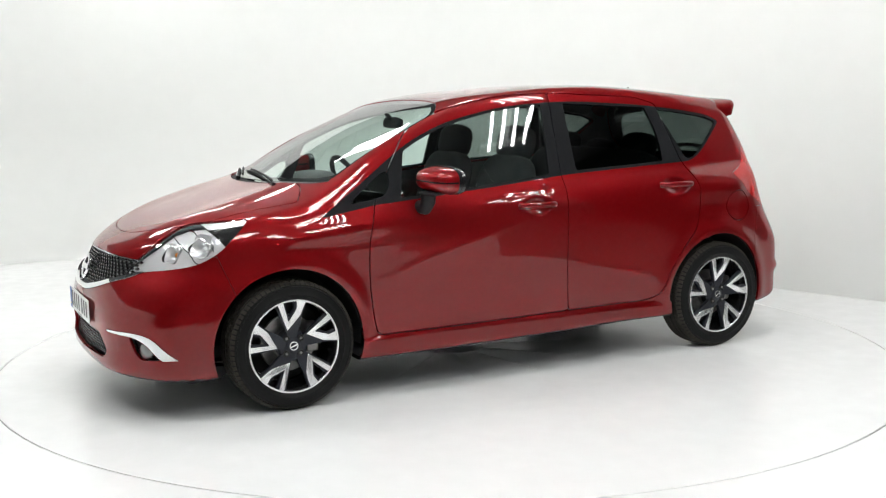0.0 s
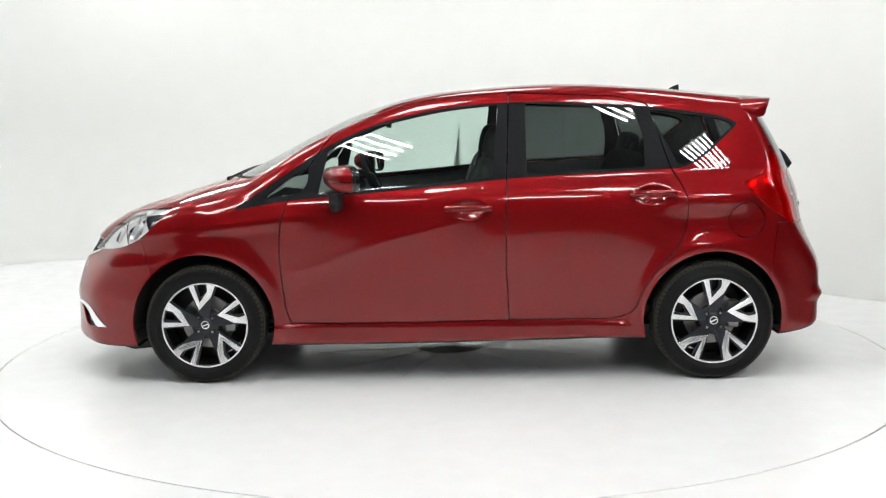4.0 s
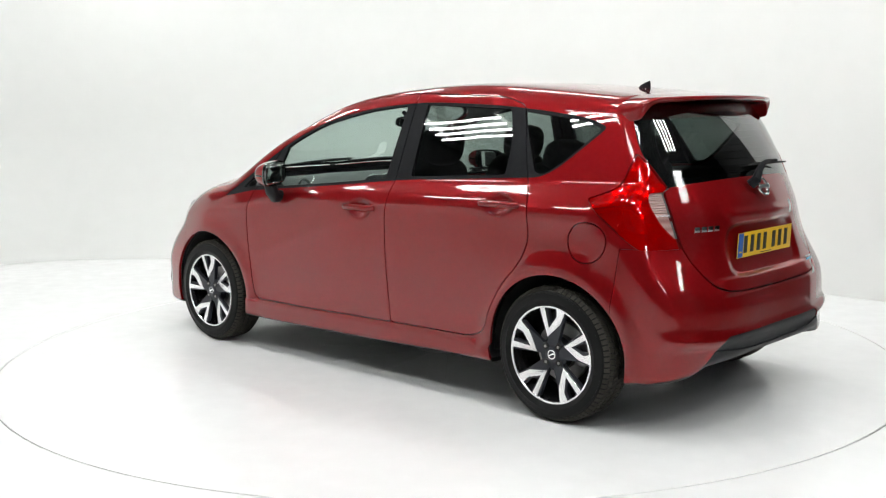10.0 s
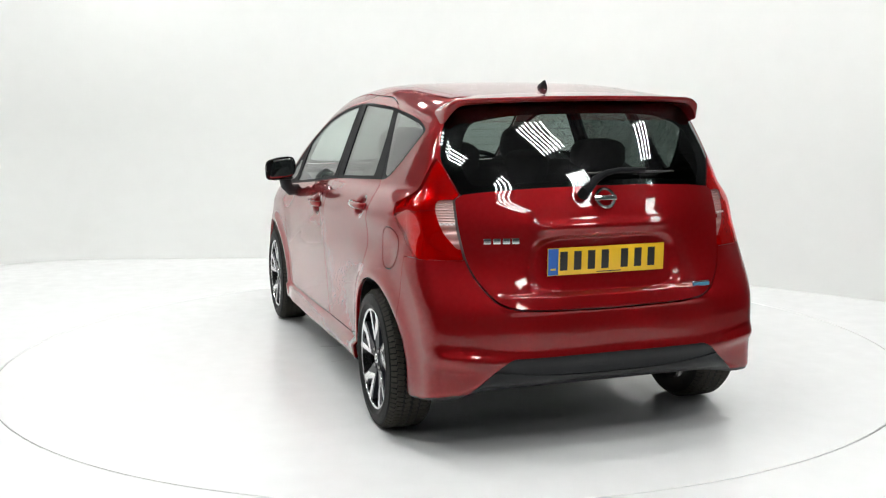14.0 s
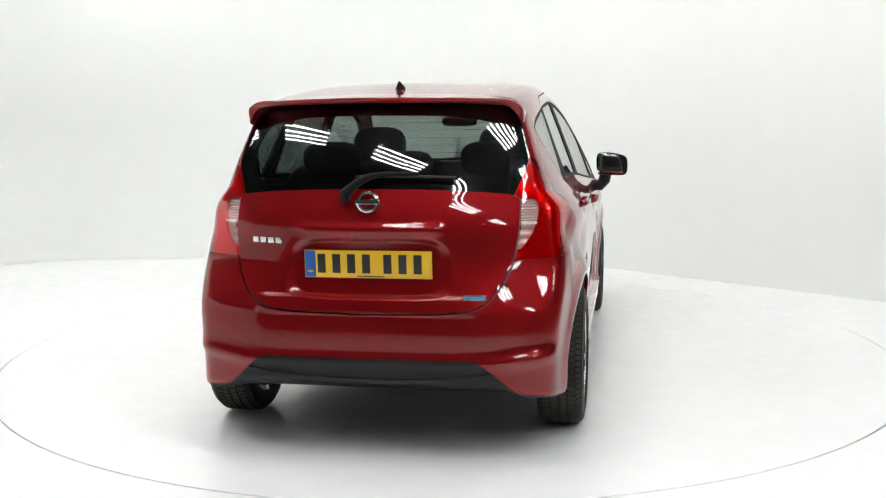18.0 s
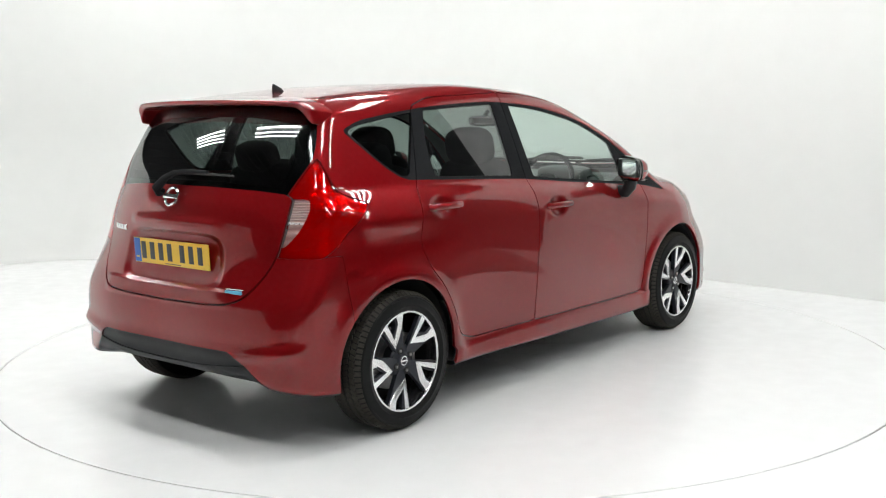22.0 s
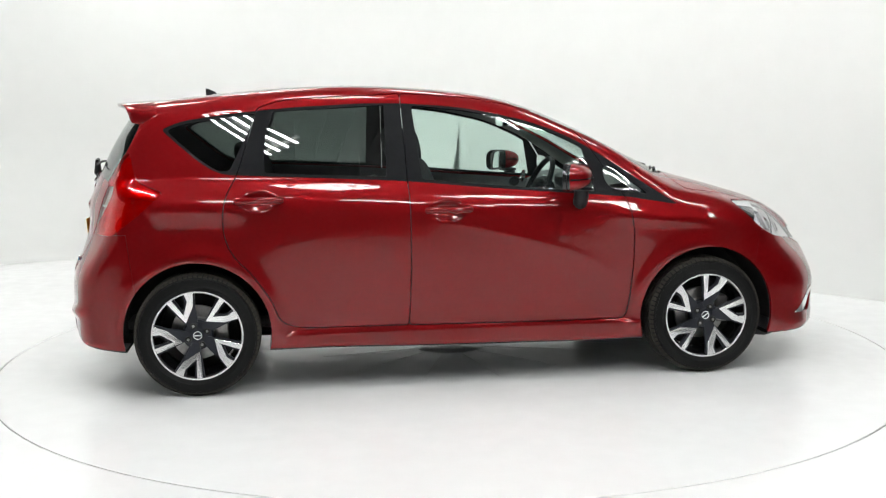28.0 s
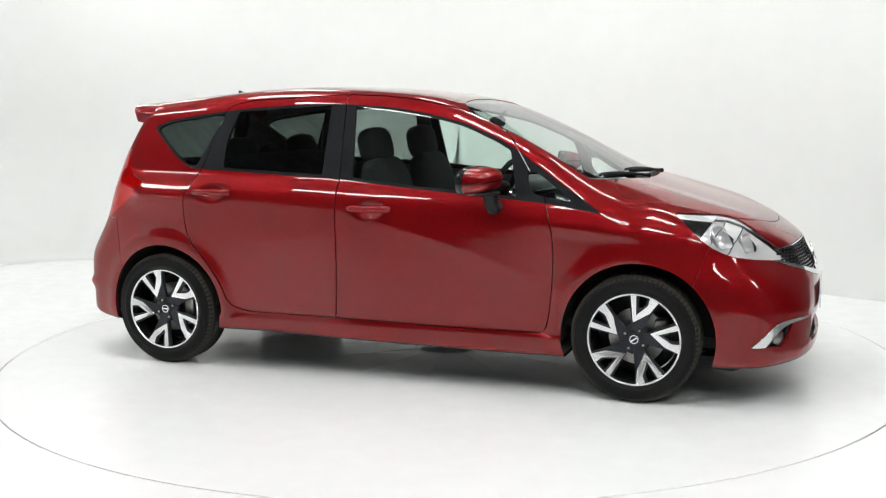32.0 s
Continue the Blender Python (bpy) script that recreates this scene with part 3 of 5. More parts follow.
bonnet = take(field(BONNET, "top", lambda v, n: (v[:, 2] > 0.72) & (n[:, 2] > 0.2)))
roof = take(field(ROOF, "top", lambda v, n: (v[:, 2] > 1.3) & (n[:, 2] > 0.2)), 0.0015)
front_bumper = take(lambda s: np.maximum(1.585 + 0.35 * (s.v[:, 2] - 0.62) - s.v[:, 0], s.v[:, 2] - 0.74 - 9.0 * np.clip(s.v[:, 0] - 1.86, 0, 9)), 0.0015)
rear_bumper = take(lambda s: np.maximum(s.v[:, 0] + 1.60 + 0.12 * (s.v[:, 2] - 0.6), s.v[:, 2] - 0.80), 0.0015)
fuel_flap_half, quarter_with_flap = split(rest, lambda s: np.where(s.v[:, 1] > 0.4, np.hypot(s.v[:, 0] + 1.463, (s.v[:, 2] - 0.815) * 1.05) - 0.092, 9.0), 0.0028)


def both(s):
    return s.plus(s.flipped())


body = sheet_part("body_shell", quarter_with_flap.plus(rest.flipped()), RED, car)
sheet_part("fuel_flap", fuel_flap_half, RED, car, "round red fuel filler flap")
sheet_part("bonnet", both(bonnet), RED, car, "red bonnet with two raised ridges")
roof_ob = sheet_part("roof", both(roof), RED, car)
sheet_part("front_bumper", both(front_bumper), RED, car)
sheet_part("rear_bumper", both(rear_bumper), RED, car)
tailgate_ob = sheet_part("tailgate", both(tailgate), RED, car)
sheet_part("underbody", both(pieces["underbody"]), UNDER, car, depth=0)
fold, skirt = split(diffuser, lambda q: 0.330 + 0.03 * np.clip(q.v[:, 1] / 0.5, 0, 1) ** 2 - q.v[:, 2], 0.0)
diffuser_ob = sheet_part("rear_diffuser", both(fold.moved(-0.006)), GRAIN_BLACK, car, "black plastic lower bumper insert", depth=0.03)
sheet_part("diffuser_lip", both(skirt.moved(0.002)), GRAIN_BLACK, diffuser_ob, "folded lower lip", depth=0.03)
sheet_part("windscreen", both(windscreen.moved(-0.003)), SCREEN, car, "clear windscreen", depth=0)
sheet_part("cowl", both(cowl.moved(-0.012)), SATIN_BLACK, car, "black cowl panel under the windscreen", depth=0.02)
sheet_part("rear_window", both(rear_glass.moved(-0.002)), PRIVACY, tailgate_ob, "dark tinted rear window", depth=0)
sheet_part("grille_frame", both(grille_frame.moved(0.003)), CHROME, car, "chrome grille surround", depth=0.03)
for s in (1, -1):
    side = (lambda q: q) if s > 0 else (lambda q: q.flipped())
    door = sheet_part("front_door", side(door_front), RED, car)
    sheet_part("window_frame", side(frame_front.moved(-0.002)), SATIN_BLACK, door, "satin black window surround")
    sheet_part("window", side(pane_front.moved(-0.006)), CLEAR, door, "clear green-tinted side window", depth=0)
    door = sheet_part("rear_door", side(door_rear), RED, car)
    sheet_part("window_frame", side(frame_rear.moved(-0.002)), SATIN_BLACK, door, "satin black window surround")
    sheet_part("window", side(pane_rear.moved(-0.006)), PRIVACY, door, "dark privacy glass")
    behind, ahead = split(house, lambda q: q.v[:, 0], 0.0)
    trim = sheet_part("quarter_trim", side(behind.moved(-0.002)), SATIN_BLACK, car, "satin black rear quarter window surround")
    sheet_part("quarter_window", side(pane_quarter.moved(-0.003)), PRIVACY, trim, "dark tinted quarter window", depth=0)
    trim = sheet_part("front_quarter_trim", side(ahead.moved(-0.002)), SATIN_BLACK, car, "satin black quarter light surround")
    sheet_part("quarter_light", side(pane_fixed.moved(-0.004)), CLEAR, trim, "small fixed quarter light", depth=0)
    sheet_part("fog_trim", side(fog_trim.moved(0.004)), CHROME, car, "chrome fog lamp trim", depth=0.02)


# ---- lining behind the panels, so that gaps are dark and the cabin is closed ----
def any_of(*fs):
    return lambda s: np.minimum.reduce([f(s) for f in fs])


OPENINGS = any_of(field(GLASSHOUSE, "side", lambda v, n: (v[:, 1] > 0.42) & (v[:, 2] > 0.8)), field(WINDSCREEN, "top", lambda v, n: (v[:, 2] > 0.95) & (n[:, 2] > 0.2)), field(REAR_GLASS, "end", lambda v, n: v[:, 0] < -1.45))
LAMPS = any_of(field(HEADLAMP, "side", lambda v, n: v[:, 1] > 0.3), field(GRILLE_FRAME, "end", lambda v, n: v[:, 0] > 1.6), field(MOUTH, "end", lambda v, n: v[:, 0] > 1.6), field(FOG_POCKET, "end", lambda v, n: v[:, 0] > 1.5), field(DIFFUSER, "end", lambda v, n: (v[:, 0] < -1.55)))
shell = SHELL.keep(-OPENINGS(SHELL) + 0.004)
shell = shell.keep(-LAMPS(shell) + 0.003)
roof_lining, shell = split(shell, field(ROOF, "top", lambda v, n: (v[:, 2] > 1.3) & (n[:, 2] > 0.2)), 0.0)
pillar, shell = split(shell, lambda s: np.maximum(1.03 - s.v[:, 2], 0.15 - s.v[:, 0]), 0.0)
sheet_part("inner_shell", both(shell.moved(-0.019)), DASH, car, "dark inner body lining", depth=0)
for flip in (0, 1):
    sheet_part("pillar_trim", (pillar.flipped() if flip else pillar).moved(-0.019), PILLAR, car, "grey windscreen pillar trim", depth=0)
sheet_part("headlining", both(roof_lining.moved(-0.03)), LINING, car, "pale grey headlining", depth=0)
band, _ = split(SHELL.keep(OPENINGS(SHELL)), lambda s: np.where(field(WINDSCREEN, "top", lambda v, n: (v[:, 2] > 0.95) & (n[:, 2] > 0.2))(s) < 0.001, -inside(rounded([(1.19, -0.1), (1.18, 0.25, 0.2), (1.10, 0.52, 0.1), (1.01, 0.635, 0.03), (0.70, 0.612, 0.3), (0.435, 0.562, 0.06), (0.368, 0.43, 0.15), (0.350, 0.2, 0.2), (0.346, -0.1)]), s.v[:, 0], s.v[:, 1]), 9.0), 0.0)
sheet_part("windscreen_border", both(band.moved(-0.006)), GLOSS_BLACK, car, "black ceramic border of the windscreen", depth=0)
band, _ = split(SHELL.keep(OPENINGS(SHELL)), lambda s: np.where(field(REAR_GLASS, "end", lambda v, n: v[:, 0] < -1.45)(s) < 0.001, -inside(rounded([(-0.1, 1.100), (0.226, 1.097, 0.2), (0.44, 1.086, 0.1), (0.525, 1.085, 0.03), (0.548, 1.17, 0.1), (0.53, 1.25, 0.1), (0.485, 1.335, 0.06), (0.30, 1.365, 0.2), (-0.1, 1.370)]), s.v[:, 1], s.v[:, 2]), 9.0), 0.0)
sheet_part("rear_window_border", both(band.moved(-0.007)), GLOSS_BLACK, tailgate_ob, "black ceramic border of the rear window", depth=0)

# ---- wheel arches ----
for x in (1.31, -1.3):
    for s in (1, -1):
        bm = bmesh.new()
        rows = []
        for r, y in ((0.372, 0.768), (0.374, 0.755), (0.374, 0.50), (0.10, 0.49)):
            rows.append([bm.verts.new((x + r * math.cos(a), s * y, 0.30 + r * math.sin(a))) for a in np.linspace(-0.10, math.pi + 0.10, 40)])
        for a, b in zip(rows, rows[1:]):
            for i in range(39):
                bm.faces.new((a[i], a[i + 1], b[i + 1], b[i]))
        part("arch_liner", bm, UNDER, car, "black wheel arch liner")


# ---- wheels: tyres with tread, dark alloy rims with five machined double spokes ----
SPOKE = [(-155, 180), (-128, 193), (-67, 107), (-47, 185), (-62, 223), (-14, 231), (-17, 157), (-57, 64)]
SPOKE_BACK = [(-163, 172), (-150, 190), (-118, 203), (-72, 128), (-58, 178), (-74, 222), (-8, 238), (-8, 158), (2, 84), (-2, 30), (-40, 38), (-64, 66)]


def wheel(x, s, phase):
    w = new("wheel")
    w.parent = car
    w.location = (x, s * 0.735, AXLE_Z)
    w.rotation_euler = (0, 0, 0 if s > 0 else math.pi)
    bm = bmesh.new()
    lathe(bm, [(0.214, 0.080), (0.221, 0.090), (0.228, 0.098), (0.240, 0.1015), (0.242, 0.1035), (0.246, 0.1035), (0.248, 0.102), (0.262, 0.1005), (0.276, 0.096), (0.277, 0.0975), (0.281, 0.0965), (0.282, 0.093), (0.291, 0.087), (0.298, 0.078)], 120)
    lathe(bm, [(0.298, -0.078), (0.285, -0.094), (0.255, -0.10), (0.214, -0.09), (0.205, -0.08)], 80)
    lathe(bm, [(0.298, 0.078), (0.3015, 0.066), (0.3025, 0.048), (0.3025, -0.048), (0.3015, -0.066), (0.298, -0.078)], 120)
    bmesh.ops.remove_doubles(bm, verts=bm.verts, dist=1e-5)
    tyre = part("tyre", bm, RUBBER, w, "black road tyre")
    # tread: four ribs of blocks and slanted shoulder blocks
    bm = bmesh.new()
    for k in range(76):
        a = 2 * math.pi * k / 76
        for y, wide, off, skew in ((0.0185, 0.027, 0.01, 0.35), (-0.0185, 0.027, 0.05, 0.35), (0.053, 0.030, 0.03, -0.25), (-0.053, 0.030, 0.0, -0.25)):
            m = Matrix.Rotation(a + off, 3, "Y")
            box(bm, (0.0205, wide, 0.006), m @ Vector((0, y, 0.3035 - 6.0 * max(0, abs(y) - 0.04) ** 2)), m @ Matrix.Rotation(skew, 3, "Z"))
        for side in (1, -1):
            m = Matrix.Rotation(a + (0.022 if side < 0 else 0), 3, "Y")
            box(bm, (0.0175, 0.026, 0.009), m @ Vector((0, side * 0.0795, 0.2935)), m @ Matrix.Rotation(side * -0.62, 3, "X"))
    part("tread", bm, TREAD, tyre, smooth=False)["kind"] = "stuff"
    # barrel and lip
    bm = bmesh.new()
    lathe(bm, [(0.2225, 0.086), (0.221, 0.091), (0.212, 0.091), (0.210, 0.086), (0.206, 0.060), (0.196, 0.02), (0.194, -0.085), (0.214, -0.092)], 96)
    rim = part("rim", bm, GLOSS_BLACK, w, "dark grey alloy rim")
    bm = bmesh.new()
    lathe(bm, [(0.2215, 0.0905), (0.2205, 0.0935), (0.2130, 0.0935), (0.2110, 0.0900)], 96)
    part("rim_lip", bm, MACHINED, rim, "bright machined rim lip")
    k = 0.218 / 235.0

    def face(dish):
        def place(u, v, wd):
            r = math.hypot(u, v)
            return Vector((-u, 0.052 + wd + dish * (r / 0.218) ** 2, v))
        return place

    for i in range(5):
        turn = Matrix.Rotation(-radians(phase + 72 * i), 3, "Y")
        bm = bmesh.new()
        outline = rounded(SPOKE_BACK, 6)
        slab(bm, (outline * k)[::-1], 0.022, face(0.012))
        bmesh.ops.rotate(bm, verts=bm.verts, matrix=turn)
        bmesh.ops.recalc_face_normals(bm, faces=bm.faces)
        spoke = part("spoke", bm, RIM_DARK, rim, "dark spoke with a machined face")
        bm = bmesh.new()
        slab(bm, (rounded(SPOKE, 5) * k)[::-1], 0.0275, face(0.0125), 0.0015)
        bmesh.ops.rotate(bm, verts=bm.verts, matrix=turn)
        bmesh.ops.recalc_face_normals(bm, faces=bm.faces)
        part("spoke_face", bm, MACHINED, rim, "bright machined spoke face")
    bm = bmesh.new()
    lathe(bm, [(0.0, 0.079), (0.030, 0.079), (0.033, 0.076), (0.048, 0.072), (0.066, 0.071), (0.074, 0.062), (0.074, 0.02)], 40)
    part("hub", bm, RIM_DARK, rim)
    bm = bmesh.new()
    lathe(bm, [(0.022, 0.0795), (0.021, 0.082), (0.017, 0.082), (0.016, 0.0795)], 32)
    box(bm, (0.044, 0.003, 0.007), (0, 0.0805, 0), Matrix.Rotation(radians(phase), 3, "Y"), 0.001)
    part("hub_emblem", bm, CHROME, rim, "chrome ring and bar hub emblem")
    for i in range(4):
        a = radians(phase + 23 + 90 * i)
        c = Vector((0.050 * math.sin(a), 0, 0.050 * math.cos(a)))
        bm = bmesh.new()
        lathe(bm, [(0.0, 0.0800), (0.0058, 0.0800), (0.0070, 0.0785), (0.0070, 0.072)], 6)
        bmesh.ops.translate(bm, verts=bm.verts, vec=c + Vector((0, 0.002, 0)))
        part("wheel_nut", bm, STEEL, rim)
        # a near-black disc stands in for the shaded hole round the nut
        bm = bmesh.new()
        lathe(bm, [(0.0, 0.0772), (0.0130, 0.0772), (0.0150, 0.0785), (0.0162, 0.0772), (0.0165, 0.070)], 20)
        bmesh.ops.translate(bm, verts=bm.verts, vec=c)
        part("nut_hole_shade", bm, SEAL_AND_SHADE, rim)
    bm = bmesh.new()
    lathe(bm, [(0.06, 0.02), (0.075, 0.02), (0.08, 0.0), (0.135, 0.0), (0.135, -0.022), (0.05, -0.022)], 48)
    part("brake_disc", bm, STEEL, w, "worn steel brake disc")
    bm = bmesh.new()
    box(bm, (0.06, 0.07, 0.14), (-0.115, -0.012, 0.02), bevel=0.012)
    part("brake_caliper", bm, STEEL, w)
    bm = bmesh.new()
    lathe(bm, [(0.0, -0.06), (0.19, -0.06), (0.19, -0.07)], 32)
    part("brake_shield", bm, UNDER, w)


wheel(1.3, 1, 20)
wheel(1.3, -1, 36)
wheel(-1.3, 1, 25)
wheel(-1.3, -1, 0)


# ---- headlamps, tail lamps, grille, fog lamps ----
def pocket(name, sheet, depth, mat, parent, label=""):
    return sheet_part(name, sheet.moved(-depth), mat, parent, label, depth=0)


HEAD_TAIL = lambda q: q.v[:, 0] - 1.598 - 0.62 * (q.v[:, 2] - 0.80)
HEAD_TOP = [(1.465, 0.900), (1.60, 0.880), (1.70, 0.862), (1.76, 0.838), (1.82, 0.796), (1.87, 0.755), (1.93, 0.70)]
lamp_dark, lamp_bright = split(headlamp, HEAD_TAIL, 0.0)
tail_brow, lamp_dark = split(lamp_dark, lambda q: np.interp(q.v[:, 0], [a for a, _ in HEAD_TOP], [c for _, c in HEAD_TOP]) - 0.020 - q.v[:, 2], 0.0)
lamp_brow, lamp_bright = split(lamp_bright, lambda q: np.interp(q.v[:, 0], [a for a, _ in HEAD_TOP], [c for _, c in HEAD_TOP]) - 0.008 - q.v[:, 2], 0.0)
# two open chambers, one behind the other
BOWLS = []
for cx, cz, r in ((1.683, 0.790, 0.056), (1.800, 0.752, 0.044)):
    near = np.argmin(np.hypot(headlamp.v[:, 0] - cx, headlamp.v[:, 2] - cz))
    at, out = Vector(headlamp.v[near].tolist()), Vector(headlamp.n[near].tolist())
    lamp_bright = lamp_bright.keep(r * 0.90 - np.abs(lamp_bright.v - headlamp.v[near]).max(1))
    BOWLS.append((at - out * 0.020, (out + Vector((0.55, 0, 0))).normalized(), r))
CLEAR_PART = rounded([(0.50, 1.034), (0.655, 1.030, 0.02), (0.667, 0.985, 0.03), (0.650, 0.90, 0.05), (0.600, 0.836, 0.01), (0.50, 0.84)])
clear_lens, red_lens = split(tail_lamp, lambda s: inside(CLEAR_PART, s.v[:, 1], s.v[:, 2]), 0.0)
for s in (1, -1):
    side = (lambda q: q) if s > 0 else (lambda q: q.flipped())
    lamp = sheet_part("headlamp", side(headlamp), LENS, car, "clear headlamp with bright reflectors", depth=0.006)
    pocket("dark_bezel", side(lamp_dark), 0.010, GLOSS_BLACK, lamp, "gloss black lamp bezel")
    pocket("brow", side(tail_brow), 0.007, SILVER, lamp, "pale upper edge running back to the tip")
    pocket("brow", side(lamp_brow), 0.007, CHROME, lamp, "thin chrome upper edge")
    pocket("reflector", side(lamp_bright), 0.020, SILVER, lamp, "bright silver reflector")
    for fx, tilt, z0, z1 in ((1.742, 0.45, 0.708, 0.842), (1.640, 0.62, 0.762, 0.868)):
        line = []
        for z in np.linspace(z0, z1, 14):
            near = np.argmin(np.hypot(headlamp.v[:, 0] - fx - tilt * (z - 0.77), headlamp.v[:, 2] - z))
            q = headlamp.v[near] - 0.015 * headlamp.n[near]
            line.append((float(q[0]), s * float(q[1]), float(q[2])))
        bm = bmesh.new()
        tube(bm, line, 0.0026 if fx > 1.7 else 0.003, 6)
        part("divider", bm, SATIN_BLACK if fx > 1.7 else CHROME, lamp)
    for at, aim, r in BOWLS:
        # a squarish chamber: round at its back, square at its mouth
        bm = bmesh.new()
        turn = aim.to_track_quat("Z", "Y").to_matrix()
        rings = []
        for k, depth, power in ((0.20, -0.050, 2.0), (0.55, -0.044, 2.4), (0.80, -0.028, 3.2), (0.95, -0.006, 4.5), (1.03, 0.003, 5.0), (1.08, -0.002, 5.0)):
            ring = []
            for i in range(36):
                a = 2 * math.pi * i / 36
                c, d = math.cos(a), math.sin(a)
                ring.append(bm.verts.new((k * r * math.copysign(abs(c) ** (2 / power), c), k * r * math.copysign(abs(d) ** (2 / power), d), depth)))
            rings.append(ring)
        for a, b in zip(rings, rings[1:]):
            for i in range(36):
                j = (i + 1) % 36
                bm.faces.new((a[i], a[j], b[j], b[i]))
        bm.faces.new(rings[0])
        bmesh.ops.rotate(bm, verts=bm.verts, matrix=turn)
        bmesh.ops.translate(bm, verts=bm.verts, vec=at)
        bmesh.ops.scale(bm, verts=bm.verts, vec=(1, s, 1))
        part("chamber", bm, PLATED, lamp, "squarish chrome lamp chamber")
        bm = bmesh.new()
        bmesh.ops.create_uvsphere(bm, u_segments=16, v_segments=10, radius=0.011, matrix=Matrix.Translation((at.x - aim.x * 0.030, s * (at.y - aim.y * 0.030), at.z - aim.z * 0.030)))
        part("bulb", bm, AMBER if at.x > 1.75 else SILVER, lamp)
    lamp = sheet_part("tail_lamp", side(red_lens), RED_LENS, car, "red tail lamp wrapping round the rear corner", depth=0.006)
    arm, rest_red = split(red_lens, lambda q: np.abs(q.v[:, 2] - 1.0 + 0.12 * (q.v[:, 0] + 1.45)) - 0.038, 0.0)
    low_red, high_red = split(rest_red, lambda q: q.v[:, 2] - 0.98, 0.0)
    pocket("red_reflector", side(arm), 0.006, RED_CORE, lamp, "raised red arm")
    pocket("red_reflector", side(low_red), 0.013, RED_CORE, lamp)
    pocket("red_reflector", side(high_red), 0.012, RED_CORE, lamp)
    sheet_part("clear_lens", side(clear_lens), LENS, lamp, "clear reversing and indicator lens", depth=0.004)
    top, bottom = split(side(clear_lens), lambda q: 0.935 - q.v[:, 2], 0.002)
    pocket("pale_reflector", top, 0.012, WHITE_CORE, lamp)
    rib, _ = split(side(clear_lens), lambda q: np.abs(q.v[:, 2] - 0.935) - 0.0045, 0.0)
    pocket("lens_rib", rib, 0.003, SILVER, lamp, "pale rib between the lenses")
    pocket("pale_reflector", bottom, 0.014, PINK_CORE, lamp, "pinkish lower reflector")
    # fog lamp in its black pocket
    fog = pocket("fog_pocket", side(fog_pocket), 0.028, SATIN_BLACK, car, "black fog lamp pocket")
    bm = bmesh.new()
    lathe(bm, [(0.0, 0.014), (0.022, 0.012), (0.036, 0.006), (0.041, -0.004), (0.043, -0.02)], 28, "z")
    out = Vector(fog_pocket.n.mean(0).tolist()).normalized()
    bmesh.ops.rotate(bm, verts=bm.verts, matrix=out.to_track_quat("Z", "Y").to_matrix())
    near = np.argmin(np.hypot(fog_pocket.v[:, 1] - 0.648, fog_pocket.v[:, 2] - 0.324))
    bmesh.ops.translate(bm, verts=bm.verts, vec=Vector(fog_pocket.v[near].tolist()) - out * 0.024)
    bmesh.ops.scale(bm, verts=bm.verts, vec=(1, s, 1))
    part("fog_lamp", bm, material("fog_lens", (0.22, 0.23, 0.23), rough=0.1, metal=0.5, coat=1.0), fog, "round grey fog lamp")

# near-black sheets stand in for the shade inside both front openings
pocket("grille_shade", both(grille), 0.035, SEAL_AND_SHADE, car, "dark sheet for the shade behind the grille")
pocket("mouth_shade", both(mouth), 0.05, SEAL_AND_SHADE, car, "dark sheet for the shade in the lower air intake")


def lattice(outline, x_of, z0, pitch, size, name, mat, rows, label, parent):
    """Rows of small diamond studs over an opening."""
    bm = bmesh.new()
    for i in range(rows):
        ks = np.arange(-30, 31)
        ok = inside(outline, np.abs((ks + 0.5 * (i % 2)) * pitch * 1.25), np.full(61, z0 + i * pitch * 0.62) + 9.0 * (np.abs(ks * pitch * 1.25) > 0.448)) < -0.006
        for k in ks[ok].tolist():
            y = (k + 0.5 * (i % 2)) * pitch * 1.25
            z = z0 + i * pitch * 0.62
            x = x_of(y, z)
            dx = (x_of(y + 0.01, z) - x_of(y - 0.01, z)) / 0.02
            o = [Vector((x + dx * u, y + u, z + v)) for u, v in ((size, 0), (0, size * 0.7), (-size, 0), (0, -size * 0.7))]
            c = [bm.verts.new(p) for p in o]
            d = [bm.verts.new(p + (Vector((x, y, z)) - p) * 0.35 + Vector((0.008, 0, 0))) for p in o]
            for a in range(4):
                b = (a + 1) % 4
                bm.faces.new((c[a], c[b], d[b], d[a]))
            bm.faces.new(d)
    bmesh.ops.recalc_face_normals(bm, faces=bm.faces)
    ob = part(name, bm, mat, parent, label, smooth=False)
    ob["kind"] = "stuff"
    return ob


def front_x(y, z):
    y = abs(y)
    m = float(step(0.42, 0.74, z))
    return float(NOSE(z)) - float(BOW_LOW(y)) * (1 - m) - float(BOW_HIGH(y)) * m


lattice(GRILLE, lambda y, z: front_x(y, z) - 0.020, 0.575, 0.022, 0.011, "grille_mesh", GLOSS_BLACK, 12, "gloss black diamond grille mesh", car)
lattice(MOUTH, lambda y, z: front_x(y, z) - 0.030, 0.262, 0.022, 0.010, "intake_mesh", GLOSS_BLACK, 9, "black mesh of the lower air intake", car)


